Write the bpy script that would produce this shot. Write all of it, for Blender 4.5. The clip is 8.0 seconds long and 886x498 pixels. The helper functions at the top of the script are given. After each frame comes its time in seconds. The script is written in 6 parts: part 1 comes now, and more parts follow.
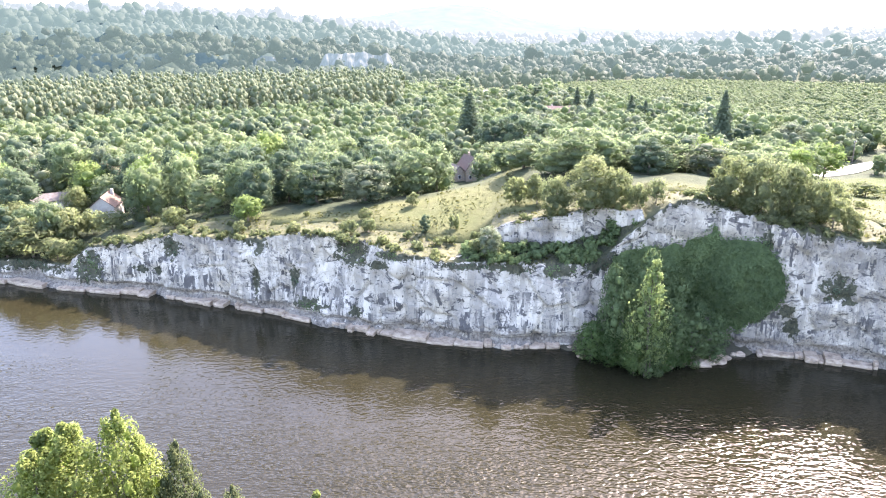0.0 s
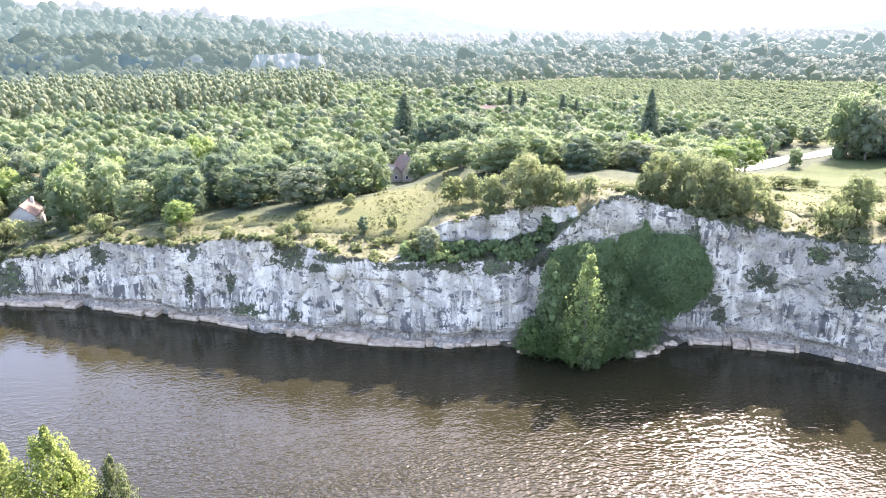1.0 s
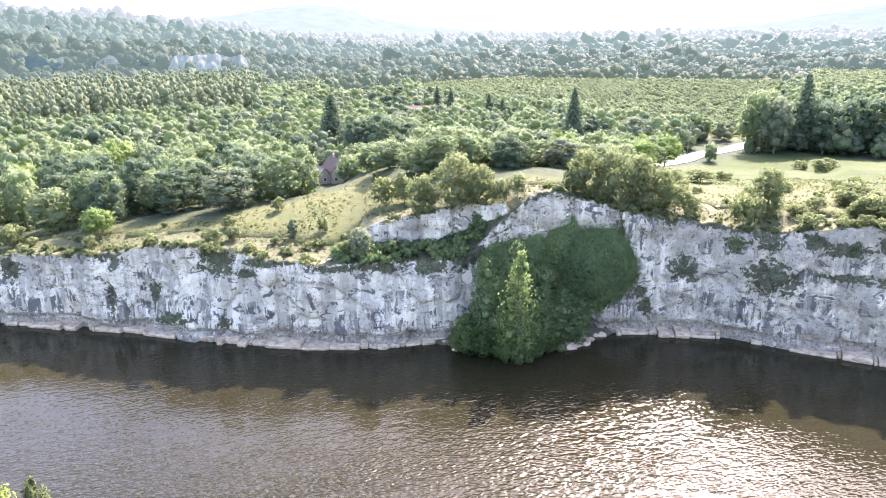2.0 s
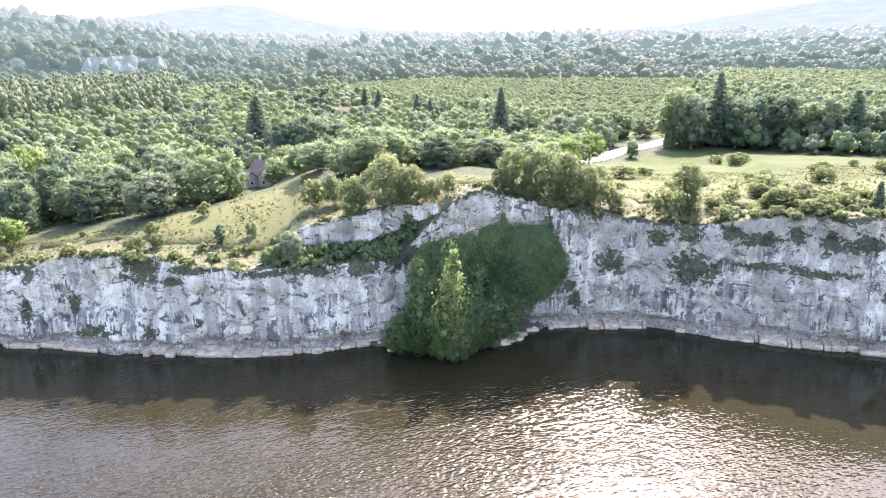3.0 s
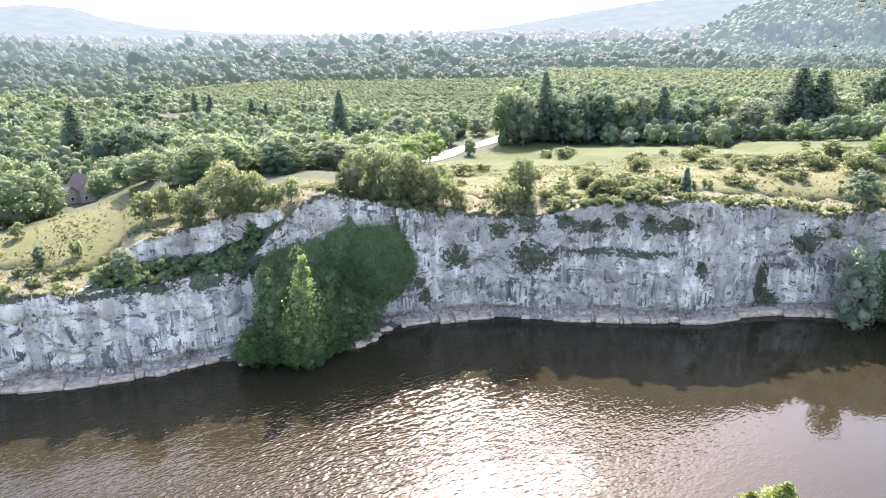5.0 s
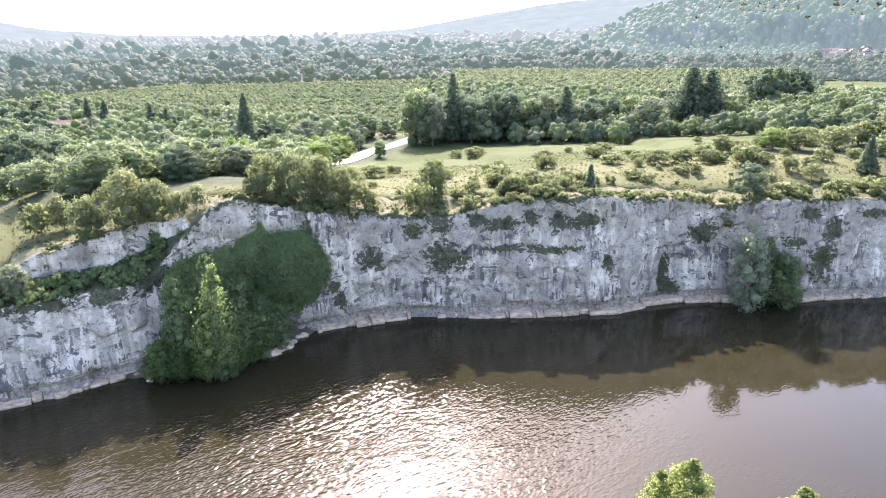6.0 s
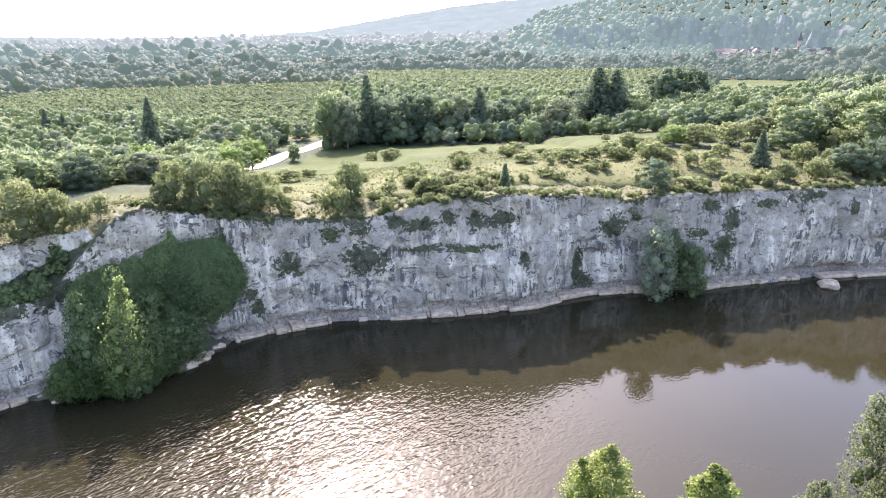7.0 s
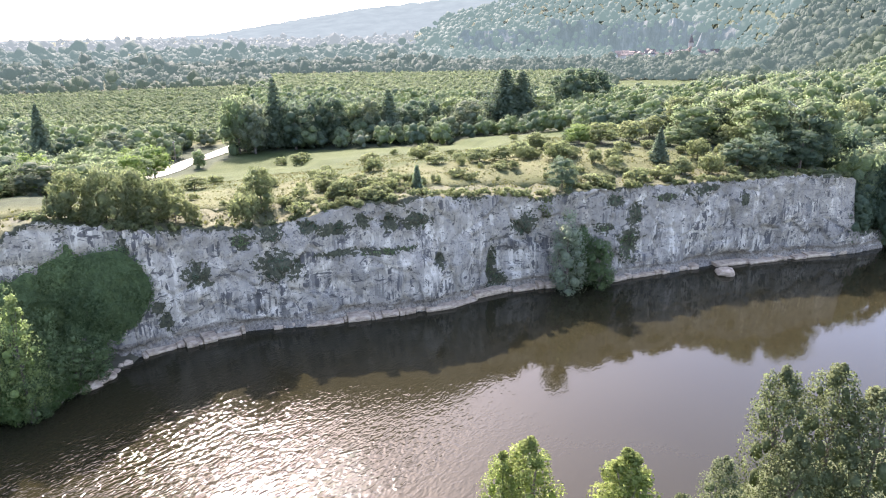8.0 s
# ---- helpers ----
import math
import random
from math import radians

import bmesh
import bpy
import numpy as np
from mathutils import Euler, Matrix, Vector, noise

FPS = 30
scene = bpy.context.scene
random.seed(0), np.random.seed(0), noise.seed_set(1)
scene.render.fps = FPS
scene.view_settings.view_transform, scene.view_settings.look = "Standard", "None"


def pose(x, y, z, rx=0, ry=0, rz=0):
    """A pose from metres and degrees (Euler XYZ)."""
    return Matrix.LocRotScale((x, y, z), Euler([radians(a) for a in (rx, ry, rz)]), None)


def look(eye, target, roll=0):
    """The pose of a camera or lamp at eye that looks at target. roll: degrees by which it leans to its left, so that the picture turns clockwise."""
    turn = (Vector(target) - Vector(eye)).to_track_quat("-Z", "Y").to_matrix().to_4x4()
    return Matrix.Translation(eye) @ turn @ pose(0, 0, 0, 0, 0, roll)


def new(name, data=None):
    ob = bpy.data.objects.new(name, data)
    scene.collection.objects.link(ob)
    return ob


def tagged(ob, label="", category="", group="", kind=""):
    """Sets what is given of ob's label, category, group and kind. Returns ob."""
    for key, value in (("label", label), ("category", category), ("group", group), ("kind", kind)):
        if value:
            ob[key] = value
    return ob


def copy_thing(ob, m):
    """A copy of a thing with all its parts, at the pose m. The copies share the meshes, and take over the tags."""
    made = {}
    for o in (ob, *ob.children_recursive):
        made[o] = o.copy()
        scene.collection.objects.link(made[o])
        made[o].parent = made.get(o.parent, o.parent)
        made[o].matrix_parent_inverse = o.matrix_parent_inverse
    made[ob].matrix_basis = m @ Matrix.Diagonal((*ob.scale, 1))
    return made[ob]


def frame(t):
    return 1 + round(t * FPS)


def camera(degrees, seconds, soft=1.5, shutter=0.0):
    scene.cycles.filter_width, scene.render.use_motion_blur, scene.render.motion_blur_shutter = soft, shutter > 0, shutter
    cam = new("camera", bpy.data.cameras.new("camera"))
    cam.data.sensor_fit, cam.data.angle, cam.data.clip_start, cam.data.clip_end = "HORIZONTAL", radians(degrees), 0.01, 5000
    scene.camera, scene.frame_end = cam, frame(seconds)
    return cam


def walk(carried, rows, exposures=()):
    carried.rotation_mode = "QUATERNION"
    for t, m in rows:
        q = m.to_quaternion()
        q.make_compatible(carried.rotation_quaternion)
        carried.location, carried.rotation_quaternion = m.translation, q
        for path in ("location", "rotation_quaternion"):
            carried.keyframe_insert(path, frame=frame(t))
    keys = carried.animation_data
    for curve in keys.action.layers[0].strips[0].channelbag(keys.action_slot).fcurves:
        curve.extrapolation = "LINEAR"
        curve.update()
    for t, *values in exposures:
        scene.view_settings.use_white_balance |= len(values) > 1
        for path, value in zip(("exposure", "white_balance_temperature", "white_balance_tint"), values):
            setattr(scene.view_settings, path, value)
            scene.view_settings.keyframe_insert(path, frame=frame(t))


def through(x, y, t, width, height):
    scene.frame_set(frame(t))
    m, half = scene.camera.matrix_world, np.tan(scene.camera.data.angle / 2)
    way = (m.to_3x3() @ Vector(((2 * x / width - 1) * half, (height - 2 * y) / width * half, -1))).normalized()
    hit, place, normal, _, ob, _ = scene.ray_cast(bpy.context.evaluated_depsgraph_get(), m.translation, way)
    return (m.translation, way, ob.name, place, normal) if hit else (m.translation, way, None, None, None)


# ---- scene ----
# The camera hovers 60 m over the river and turns to its right: seconds, x, y, z, yaw, pitch, roll.
cam = camera(65.1, 8.0, 1.1)
PATH = [
    (0, 0.477, 0.971, 59.946, 0.00, -17.47, -0.80),
    (0.5, 0.417, 0.850, 59.953, -2.44, -17.49, -0.80),
    (1, 0.358, 0.728, 59.959, -5.33, -17.51, -0.80),
    (1.5, 0.298, 0.607, 59.966, -8.32, -17.54, -0.80),
    (3, 0.119, 0.243, 59.986, -17.11, -17.61, -0.80),
    (3.5, 0.060, 0.121, 59.993, -20.23, -17.63, -0.80),
    (4, -0.000, -0.000, 60.000, -23.45, -17.64, -0.80),
    (4.5, -0.060, -0.121, 60.007, -26.66, -17.63, -0.80),
    (6, -0.238, -0.485, 60.027, -37.62, -17.58, -0.80),
    (6.5, -0.298, -0.607, 60.034, -41.10, -17.57, -0.80),
    (7, -0.358, -0.728, 60.041, -44.59, -17.54, -0.80),
    (7.5, -0.417, -0.850, 60.047, -48.08, -17.50, -0.80),
    (8, -0.477, -0.971, 60.054, -51.91, -17.45, -0.80),
]
walk(cam, [(t, pose(x, y, z, 0, 0, yaw) @ pose(0, 0, 0, 90 + pitch, 0, 0) @ pose(0, 0, 0, 0, 0, roll)) for t, x, y, z, yaw, pitch, roll in PATH],
     [(0, 3.34, 6600, 24), (1.5, 3.27, 6600, 24), (4.5, 3.03, 6600, 24), (6.5, 2.88, 6600, 24), (8, 2.76, 6600, 24)])

# ---- light: a high afternoon sun beyond the cliff, thin bright sky ----
SUN_AZ, SUN_EL = -35.0, 41.5  # degrees to the left of the first view, degrees up
to_sun = Vector((-math.sin(radians(SUN_AZ)) * math.cos(radians(SUN_EL)), math.cos(radians(SUN_AZ)) * math.cos(radians(SUN_EL)), math.sin(radians(SUN_EL))))
world = bpy.data.worlds.new("sky")
scene.world = world
world.use_nodes = True
wn = world.node_tree.nodes
sky = wn.new("ShaderNodeTexSky")
sky.sky_type = "NISHITA"
sky.sun_disc = False
sky.sun_elevation = radians(SUN_EL)
sky.sun_rotation = radians(-SUN_AZ)
sky.air_density, sky.dust_density, sky.ozone_density = 0.9, 2.0, 0.8
wn["Background"].inputs["Strength"].default_value = 0.138
world.node_tree.links.new(sky.outputs["Color"], wn["Background"].inputs["Color"])
sun = new("sun", bpy.data.lights.new("sun", "SUN"))
sun.data.energy, sun.data.angle, sun.data.color = 2.95, radians(0.53), (1.0, 0.95, 0.87)
sun.matrix_world = look(to_sun * 900, (0, 0, 0))


# ---- materials ----
def material(name):
    m = bpy.data.materials.new(name)
    m.use_nodes = True
    return m, m.node_tree.nodes, m.node_tree.links, m.node_tree.nodes["Principled BSDF"]


def ramp(nt, links, src, stops):
    n = nt.new("ShaderNodeValToRGB")
    el = n.color_ramp.elements
    while len(el) < len(stops):
        el.new(0.5)
    for e, (p, c) in zip(el, stops):
        e.position, e.color = p, (*c, 1) if len(c) == 3 else c
    links.new(src, n.inputs[0])
    return n.outputs[0]


def mixed(nt, links, fac, a, b, how="MIX"):
    n = nt.new("ShaderNodeMix")
    n.data_type, n.blend_type = "RGBA", how
    for sock, v in ((n.inputs[0], fac), (n.inputs[6], a), (n.inputs[7], b)):
        if isinstance(v, bpy.types.NodeSocket):
            links.new(v, sock)
        elif isinstance(v, (int, float)):
            sock.default_value = v
        else:
            sock.default_value = (*v, 1)
    return n.outputs[2]


def noise_at(nt, links, scale, detail=4.0, rough=0.55, stretch=(1, 1, 1), distort=0.0):
    g = nt.new("ShaderNodeNewGeometry")
    mp = nt.new("ShaderNodeMapping")
    mp.inputs["Scale"].default_value = stretch
    links.new(g.outputs["Position"], mp.inputs[0])
    n = nt.new("ShaderNodeTexNoise")
    n.inputs["Scale"].default_value, n.inputs["Detail"].default_value = scale, detail
    n.inputs["Roughness"].default_value, n.inputs["Distortion"].default_value = rough, distort
    links.new(mp.outputs[0], n.inputs["Vector"])
    return n.outputs["Fac"]


def bumped(nt, links, bsdf, height, strength, distance):
    b = nt.new("ShaderNodeBump")
    b.inputs["Strength"].default_value, b.inputs["Distance"].default_value = strength, distance
    links.new(height, b.inputs["Height"])
    links.new(b.outputs[0], bsdf.inputs["Normal"])
    return b


def foliage(name, dark, light, through=0.45, glow=(0.95, 1.04, 0.9), grain=1.5, relief=0.25):
    """Leaves: diffuse and translucent, each tree and each tuft its own tint, mottled at the size grain (per metre)."""
    m, nt, links, bsdf = material(name)
    info, geo = nt.new("ShaderNodeObjectInfo"), nt.new("ShaderNodeNewGeometry")
    add = nt.new("ShaderNodeMath")
    add.operation = "MULTIPLY_ADD"
    add.inputs[1].default_value, add.inputs[2].default_value = 0.12, 0.15
    links.new(geo.outputs["Random Per Island"], add.inputs[0])
    mad = nt.new("ShaderNodeMath")
    mad.operation = "MULTIPLY_ADD"
    mad.inputs[1].default_value = 0.55
    links.new(info.outputs["Random"], mad.inputs[0])
    links.new(add.outputs[0], mad.inputs[2])
    own = nt.new("ShaderNodeAttribute")
    own.attribute_name = "tint"
    tinted = nt.new("ShaderNodeMath")
    links.new(mad.outputs[0], tinted.inputs[0])
    links.new(own.outputs["Fac"], tinted.inputs[1])
    col = ramp(nt, links, tinted.outputs[0], [(0.1, dark), (0.9, light)])
    patch = noise_at(nt, links, 0.12, 2.0)
    col = mixed(nt, links, patch, mixed(nt, links, 1.0, col, (0.72, 0.8, 0.85), "MULTIPLY"), mixed(nt, links, 1.0, col, (1.2, 1.14, 0.98), "MULTIPLY"))
    mottle = noise_at(nt, links, grain, 2.0, 0.6)
    col = mixed(nt, links, 1.0, col, ramp(nt, links, mottle, [(0.33, (0.74, 0.76, 0.78)), (0.5, (0.96, 0.96, 0.96)), (0.68, (1.1, 1.09, 1.06))]), "MULTIPLY")
    links.new(col, bsdf.inputs["Base Color"])
    bsdf.inputs["Roughness"].default_value = 0.7
    bsdf.inputs["Specular IOR Level"].default_value = 0.06
    b = bumped(nt, links, bsdf, mottle, relief, 0.6 / grain)
    tr = nt.new("ShaderNodeBsdfTranslucent")
    links.new(mixed(nt, links, 1.0, col, glow, "MULTIPLY"), tr.inputs["Color"])
    links.new(b.outputs[0], tr.inputs["Normal"])
    mx = nt.new("ShaderNodeMixShader")
    mx.inputs[0].default_value = through
    links.new(bsdf.outputs[0], mx.inputs[1])
    links.new(tr.outputs[0], mx.inputs[2])
    links.new(mx.outputs[0], nt["Material Output"].inputs["Surface"])
    return m


LEAF = foliage("leaf", (0.174, 0.216, 0.12), (0.256, 0.295, 0.18), 0.66)
LEAF_BUSH = foliage("leaf_bush", (0.17, 0.19, 0.096), (0.238, 0.254, 0.14), 0.64)
LEAF_BRIGHT = foliage("leaf_bright", (0.18, 0.24, 0.085), (0.25, 0.305, 0.12), 0.6)
LEAF_SILVER = foliage("leaf_silver", (0.172, 0.196, 0.13), (0.244, 0.268, 0.188), 0.56)
# Silver leaves lightened to stand in for sun on the cliff-foot tree.
LEAF_PALE = foliage("leaf_pale", (0.26, 0.29, 0.2), (0.36, 0.385, 0.28), 0.6)
LEAF_DARK = foliage("leaf_dark", (0.088, 0.122, 0.082), (0.145, 0.185, 0.125), 0.56)
LEAF_CONIFER = foliage("leaf_conifer", (0.1, 0.13, 0.088), (0.155, 0.188, 0.126), 0.5)
LEAF_IVY = foliage("leaf_ivy", (0.118, 0.162, 0.076), (0.185, 0.24, 0.11), 0.42, grain=1.0)
LEAF_DRY = foliage("leaf_dry", (0.21, 0.16, 0.105), (0.3, 0.25, 0.17), 0.3)
LEAF_POPLAR = foliage("leaf_poplar", (0.225, 0.27, 0.09), (0.33, 0.365, 0.135), 0.7)
LEAF_ORCHARD = foliage("leaf_orchard", (0.168, 0.2, 0.112), (0.212, 0.244, 0.142), 0.58, grain=0.7, relief=0.12)
LEAF_WILLOW = foliage("leaf_willow", (0.11, 0.13, 0.062), (0.18, 0.2, 0.11), 0.56, grain=2.5)
LEAF_SPIT = foliage("leaf_spit", (0.105, 0.165, 0.066), (0.18, 0.25, 0.1), 0.62)
LEAF_SPIRE = foliage("leaf_spire", (0.25, 0.31, 0.135), (0.36, 0.42, 0.195), 0.68)
GRASS_TUFT = foliage("grass_tuft", (0.085, 0.094, 0.039), (0.126, 0.13, 0.06), 0.5, (1.0, 1.0, 0.8))


def bark_material():
    m, nt, links, bsdf = material("bark")
    n = noise_at(nt, links, 6.0, 5.0, 0.6, (1, 1, 0.15))
    links.new(ramp(nt, links, n, [(0.3, (0.06, 0.045, 0.03)), (0.7, (0.22, 0.18, 0.14))]), bsdf.inputs["Base Color"])
    bsdf.inputs["Roughness"].default_value = 0.9
    bumped(nt, links, bsdf, n, 0.6, 0.05)
    return m


BARK = bark_material()


def ground_material():
    """Dry meadow, greener sward and dark woodland floor, told apart by the attribute grass."""
    m, nt, links, bsdf = material("ground")
    at = nt.new("ShaderNodeAttribute")
    at.attribute_name = "grass"
    big = noise_at(nt, links, 0.07, 4.0, 0.6)
    mid = noise_at(nt, links, 0.45, 5.0, 0.65)
    fine = noise_at(nt, links, 3.0, 4.0, 0.7)
    meadow = ramp(nt, links, big, [(0.3, (0.062, 0.074, 0.03)), (0.5, (0.088, 0.093, 0.042)), (0.68, (0.115, 0.112, 0.058))])
    meadow = mixed(nt, links, ramp(nt, links, mid, [(0.35, (0, 0, 0)), (0.7, (0.8, 0.8, 0.8))]), meadow, (0.095, 0.105, 0.042))
    meadow = mixed(nt, links, ramp(nt, links, fine, [(0.35, (0.45, 0.45, 0.45)), (0.6, (0, 0, 0))]), meadow, (0.08, 0.078, 0.034))
    rough = ramp(nt, links, noise_at(nt, links, 0.14, 6.0, 0.7, (1, 1, 1), 0.8), [(0.52, (0, 0, 0)), (0.6, (0.85, 0.85, 0.85))])
    meadow = mixed(nt, links, rough, meadow, ramp(nt, links, fine, [(0.3, (0.055, 0.068, 0.028)), (0.7, (0.125, 0.12, 0.06))]))
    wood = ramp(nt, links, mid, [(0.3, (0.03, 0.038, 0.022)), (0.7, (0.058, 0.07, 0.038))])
    sward = nt.new("ShaderNodeAttribute")
    sward.attribute_name = "field"
    mown = ramp(nt, links, big, [(0.35, (0.04, 0.054, 0.017)), (0.65, (0.06, 0.074, 0.026))])
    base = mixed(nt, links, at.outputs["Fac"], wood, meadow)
    links.new(mixed(nt, links, sward.outputs["Fac"], base, mown), bsdf.inputs["Base Color"])
    bsdf.inputs["Roughness"].default_value = 0.95
    bsdf.inputs["Specular IOR Level"].default_value = 0.1
    bumped(nt, links, bsdf, mixed(nt, links, 0.5, mid, fine), 0.9, 0.5)
    return m


GROUND = ground_material()


def rock_material():
    """Pale limestone: grey weathering, dark seep streaks running down, ochre and lichen patches; turf where it lies
    flat; mossy dark, and shade painted into holes and clefts, by one mask.
    """
    m, nt, links, bsdf = material("limestone")
    big = noise_at(nt, links, 0.075, 5.0, 0.58, (1, 1, 1.3), 1.2)
    mid = noise_at(nt, links, 0.33, 4.0, 0.6, (1, 1, 0.9), 0.9)
    fine = noise_at(nt, links, 2.2, 2.0, 0.6, (1, 1, 0.8), 0.4)
    speck = noise_at(nt, links, 0.9, 2.5, 0.65, (1, 1, 1.2), 0.6)
    wear = nt.new("ShaderNodeAttribute")
    wear.attribute_name = "weather"
    worn = nt.new("ShaderNodeMath")
    worn.operation = "MULTIPLY_ADD"
    worn.inputs[1].default_value = 0.2
    links.new(wear.outputs["Fac"], worn.inputs[0])
    links.new(noise_at(nt, links, 0.06, 5.0, 0.6, (1, 1, 1.3), 1.5), worn.inputs[2])
    zone = ramp(nt, links, worn.outputs[0], [(0.52, (0.03, 0.03, 0.03)), (0.62, (1, 1, 1))])
    streak = mixed(nt, links, 0.5, noise_at(nt, links, 0.7, 4.0, 0.55, (1, 1, 0.11), 0.3), noise_at(nt, links, 1.7, 4.0, 0.55, (1, 1, 0.08), 0.2))
    where = noise_at(nt, links, 0.16, 5.0, 0.66, (0.8, 0.8, 1.5), 0.6)
    col = ramp(nt, links, big, [(0.32, (0.3, 0.258, 0.192)), (0.4, (0.42, 0.366, 0.28)), (0.48, (0.555, 0.49, 0.382)), (0.6, (0.635, 0.564, 0.446))])
    grey = ramp(nt, links, mid, [(0.42, (0, 0, 0)), (0.52, (0.55, 0.55, 0.55)), (0.66, (0.85, 0.85, 0.85))])
    grey = mixed(nt, links, 1.0, grey, zone, "MULTIPLY")
    crust = ramp(nt, links, noise_at(nt, links, 0.19, 4.5, 0.62, (1, 1, 1.2), 1.0), [(0.38, (0, 0, 0)), (0.56, (0.7, 0.7, 0.7))])
    crust = mixed(nt, links, 1.0, crust, wear.outputs["Fac"], "MULTIPLY")
    col = mixed(nt, links, crust, col, (0.28, 0.246, 0.194))
    col = mixed(nt, links, grey, col, (0.235, 0.206, 0.162))
    ochre = ramp(nt, links, noise_at(nt, links, 0.23, 4.0, 0.6, (1, 1, 1.6)), [(0.6, (0, 0, 0)), (0.75, (0.45, 0.45, 0.45))])
    col = mixed(nt, links, ochre, col, (0.5, 0.42, 0.34))
    dots = ramp(nt, links, speck, [(0.56, (0, 0, 0)), (0.63, (0.8, 0.8, 0.8))])
    dots = mixed(nt, links, 1.0, dots, zone, "MULTIPLY")
    col = mixed(nt, links, dots, col, (0.15, 0.135, 0.112))
    plate = nt.new("ShaderNodeAttribute")
    plate.attribute_name = "bare"
    edge = nt.new("ShaderNodeMath")
    links.new(noise_at(nt, links, 0.22, 5.0, 0.62, (1, 1, 0.7), 1.2), edge.inputs[0])
    links.new(plate.outputs["Fac"], edge.inputs[1])
    fresh = ramp(nt, links, edge.outputs[0], [(0.64, (0, 0, 0)), (0.7, (0.85, 0.85, 0.85))])
    col = mixed(nt, links, fresh, col, ramp(nt, links, mid, [(0.35, (0.46, 0.41, 0.325)), (0.6, (0.6, 0.54, 0.436))]))
    # Seep streaks in combs, most of them in the lower half.
    pos = nt.new("ShaderNodeNewGeometry")
    hgt = nt.new("ShaderNodeSeparateXYZ")
    links.new(pos.outputs["Position"], hgt.inputs[0])
    low = nt.new("ShaderNodeMapRange")
    low.inputs["From Min"].default_value, low.inputs["From Max"].default_value = 4.0, 13.0
    low.inputs["To Min"].default_value, low.inputs["To Max"].default_value = 0.05, 0.0
    links.new(hgt.outputs["Z"], low.inputs["Value"])
    lift = nt.new("ShaderNodeMath")
    links.new(where, lift.inputs[0])
    links.new(low.outputs[0], lift.inputs[1])
    st = ramp(nt, links, streak, [(0.5, (0, 0, 0)), (0.525, (0.96, 0.96, 0.96))])
    sw = ramp(nt, links, lift.outputs[0], [(0.52, (0, 0, 0)), (0.55, (1, 1, 1))])
    col = mixed(nt, links, mixed(nt, links, 1.0, st, sw, "MULTIPLY"), col, (0.085, 0.08, 0.075))
    # Faint grey wash running down from the rim.
    wash = ramp(nt, links, noise_at(nt, links, 0.5, 5.0, 0.6, (1, 1, 0.07), 0.3), [(0.47, (0, 0, 0)), (0.54, (0.62, 0.62, 0.62))])
    col = mixed(nt, links, wash, col, (0.25, 0.225, 0.186))
    blot = ramp(nt, links, noise_at(nt, links, 0.36, 4.0, 0.64, (1, 1, 1.7), 1.2), [(0.59, (0, 0, 0)), (0.625, (0.9, 0.9, 0.9))])
    col = mixed(nt, links, blot, col, (0.075, 0.07, 0.064))
    # Grubby bedded band just over the waterline ledge.
    bed = nt.new("ShaderNodeMapRange")
    bed.inputs["From Min"].default_value, bed.inputs["From Max"].default_value = 1.6, 4.4
    bed.inputs["To Min"].default_value, bed.inputs["To Max"].default_value = 0.16, -0.12
    links.new(hgt.outputs["Z"], bed.inputs["Value"])
    bedded = nt.new("ShaderNodeMath")
    links.new(bed.outputs[0], bedded.inputs[0])
    links.new(noise_at(nt, links, 0.28, 6.0, 0.65, (0.5, 0.5, 4.0), 0.5), bedded.inputs[1])
    grime = ramp(nt, links, bedded.outputs[0], [(0.52, (0, 0, 0)), (0.6, (0.8, 0.8, 0.8))])
    col = mixed(nt, links, grime, col, ramp(nt, links, fine, [(0.35, (0.085, 0.07, 0.055)), (0.62, (0.26, 0.22, 0.17))]))
    # Joints: thin dark cracks, some level, some upright.
    for sc, st_, w in ((0.1, (0.6, 0.6, 2.0), 0.005), (0.15, (1.3, 1.3, 0.45), 0.005)):
        crack = ramp(nt, links, noise_at(nt, links, sc, 5.0, 0.55, st_, 0.8), [(0.5 - 2 * w, (0, 0, 0)), (0.5, (0.6, 0.6, 0.6)), (0.5 + w, (0, 0, 0))])
        col = mixed(nt, links, crack, col, (0.13, 0.125, 0.12))
    pits = ramp(nt, links, fine, [(0.3, (0.8, 0.8, 0.8)), (0.37, (0, 0, 0))])
    col = mixed(nt, links, pits, col, (0.08, 0.075, 0.07))
    geo = nt.new("ShaderNodeNewGeometry")
    sep = nt.new("ShaderNodeSeparateXYZ")
    links.new(geo.outputs["Normal"], sep.inputs[0])
    at = nt.new("ShaderNodeAttribute")
    at.attribute_name = "grass"
    turf = ramp(nt, links, mid, [(0.35, (0.052, 0.058, 0.027)), (0.55, (0.08, 0.08, 0.038)), (0.7, (0.115, 0.108, 0.056))])
    flat = ramp(nt, links, sep.outputs["Z"], [(0.3, (0, 0, 0)), (0.5, (1, 1, 1))])
    cover = mixed(nt, links, 1.0, flat, at.outputs["Fac"], "MULTIPLY")
    col = mixed(nt, links, cover, col, turf)
    mo = nt.new("ShaderNodeAttribute")
    mo.attribute_name = "moss_shade"
    ragged = nt.new("ShaderNodeMath")
    ragged.operation = "ADD"
    links.new(mo.outputs["Fac"], ragged.inputs[0])
    links.new(mixed(nt, links, 0.35, noise_at(nt, links, 0.75, 3.0, 0.62, (1, 1, 1.1), 0.8), noise_at(nt, links, 0.28, 4.0, 0.65, (1, 1, 1.5), 1.0)), ragged.inputs[1])
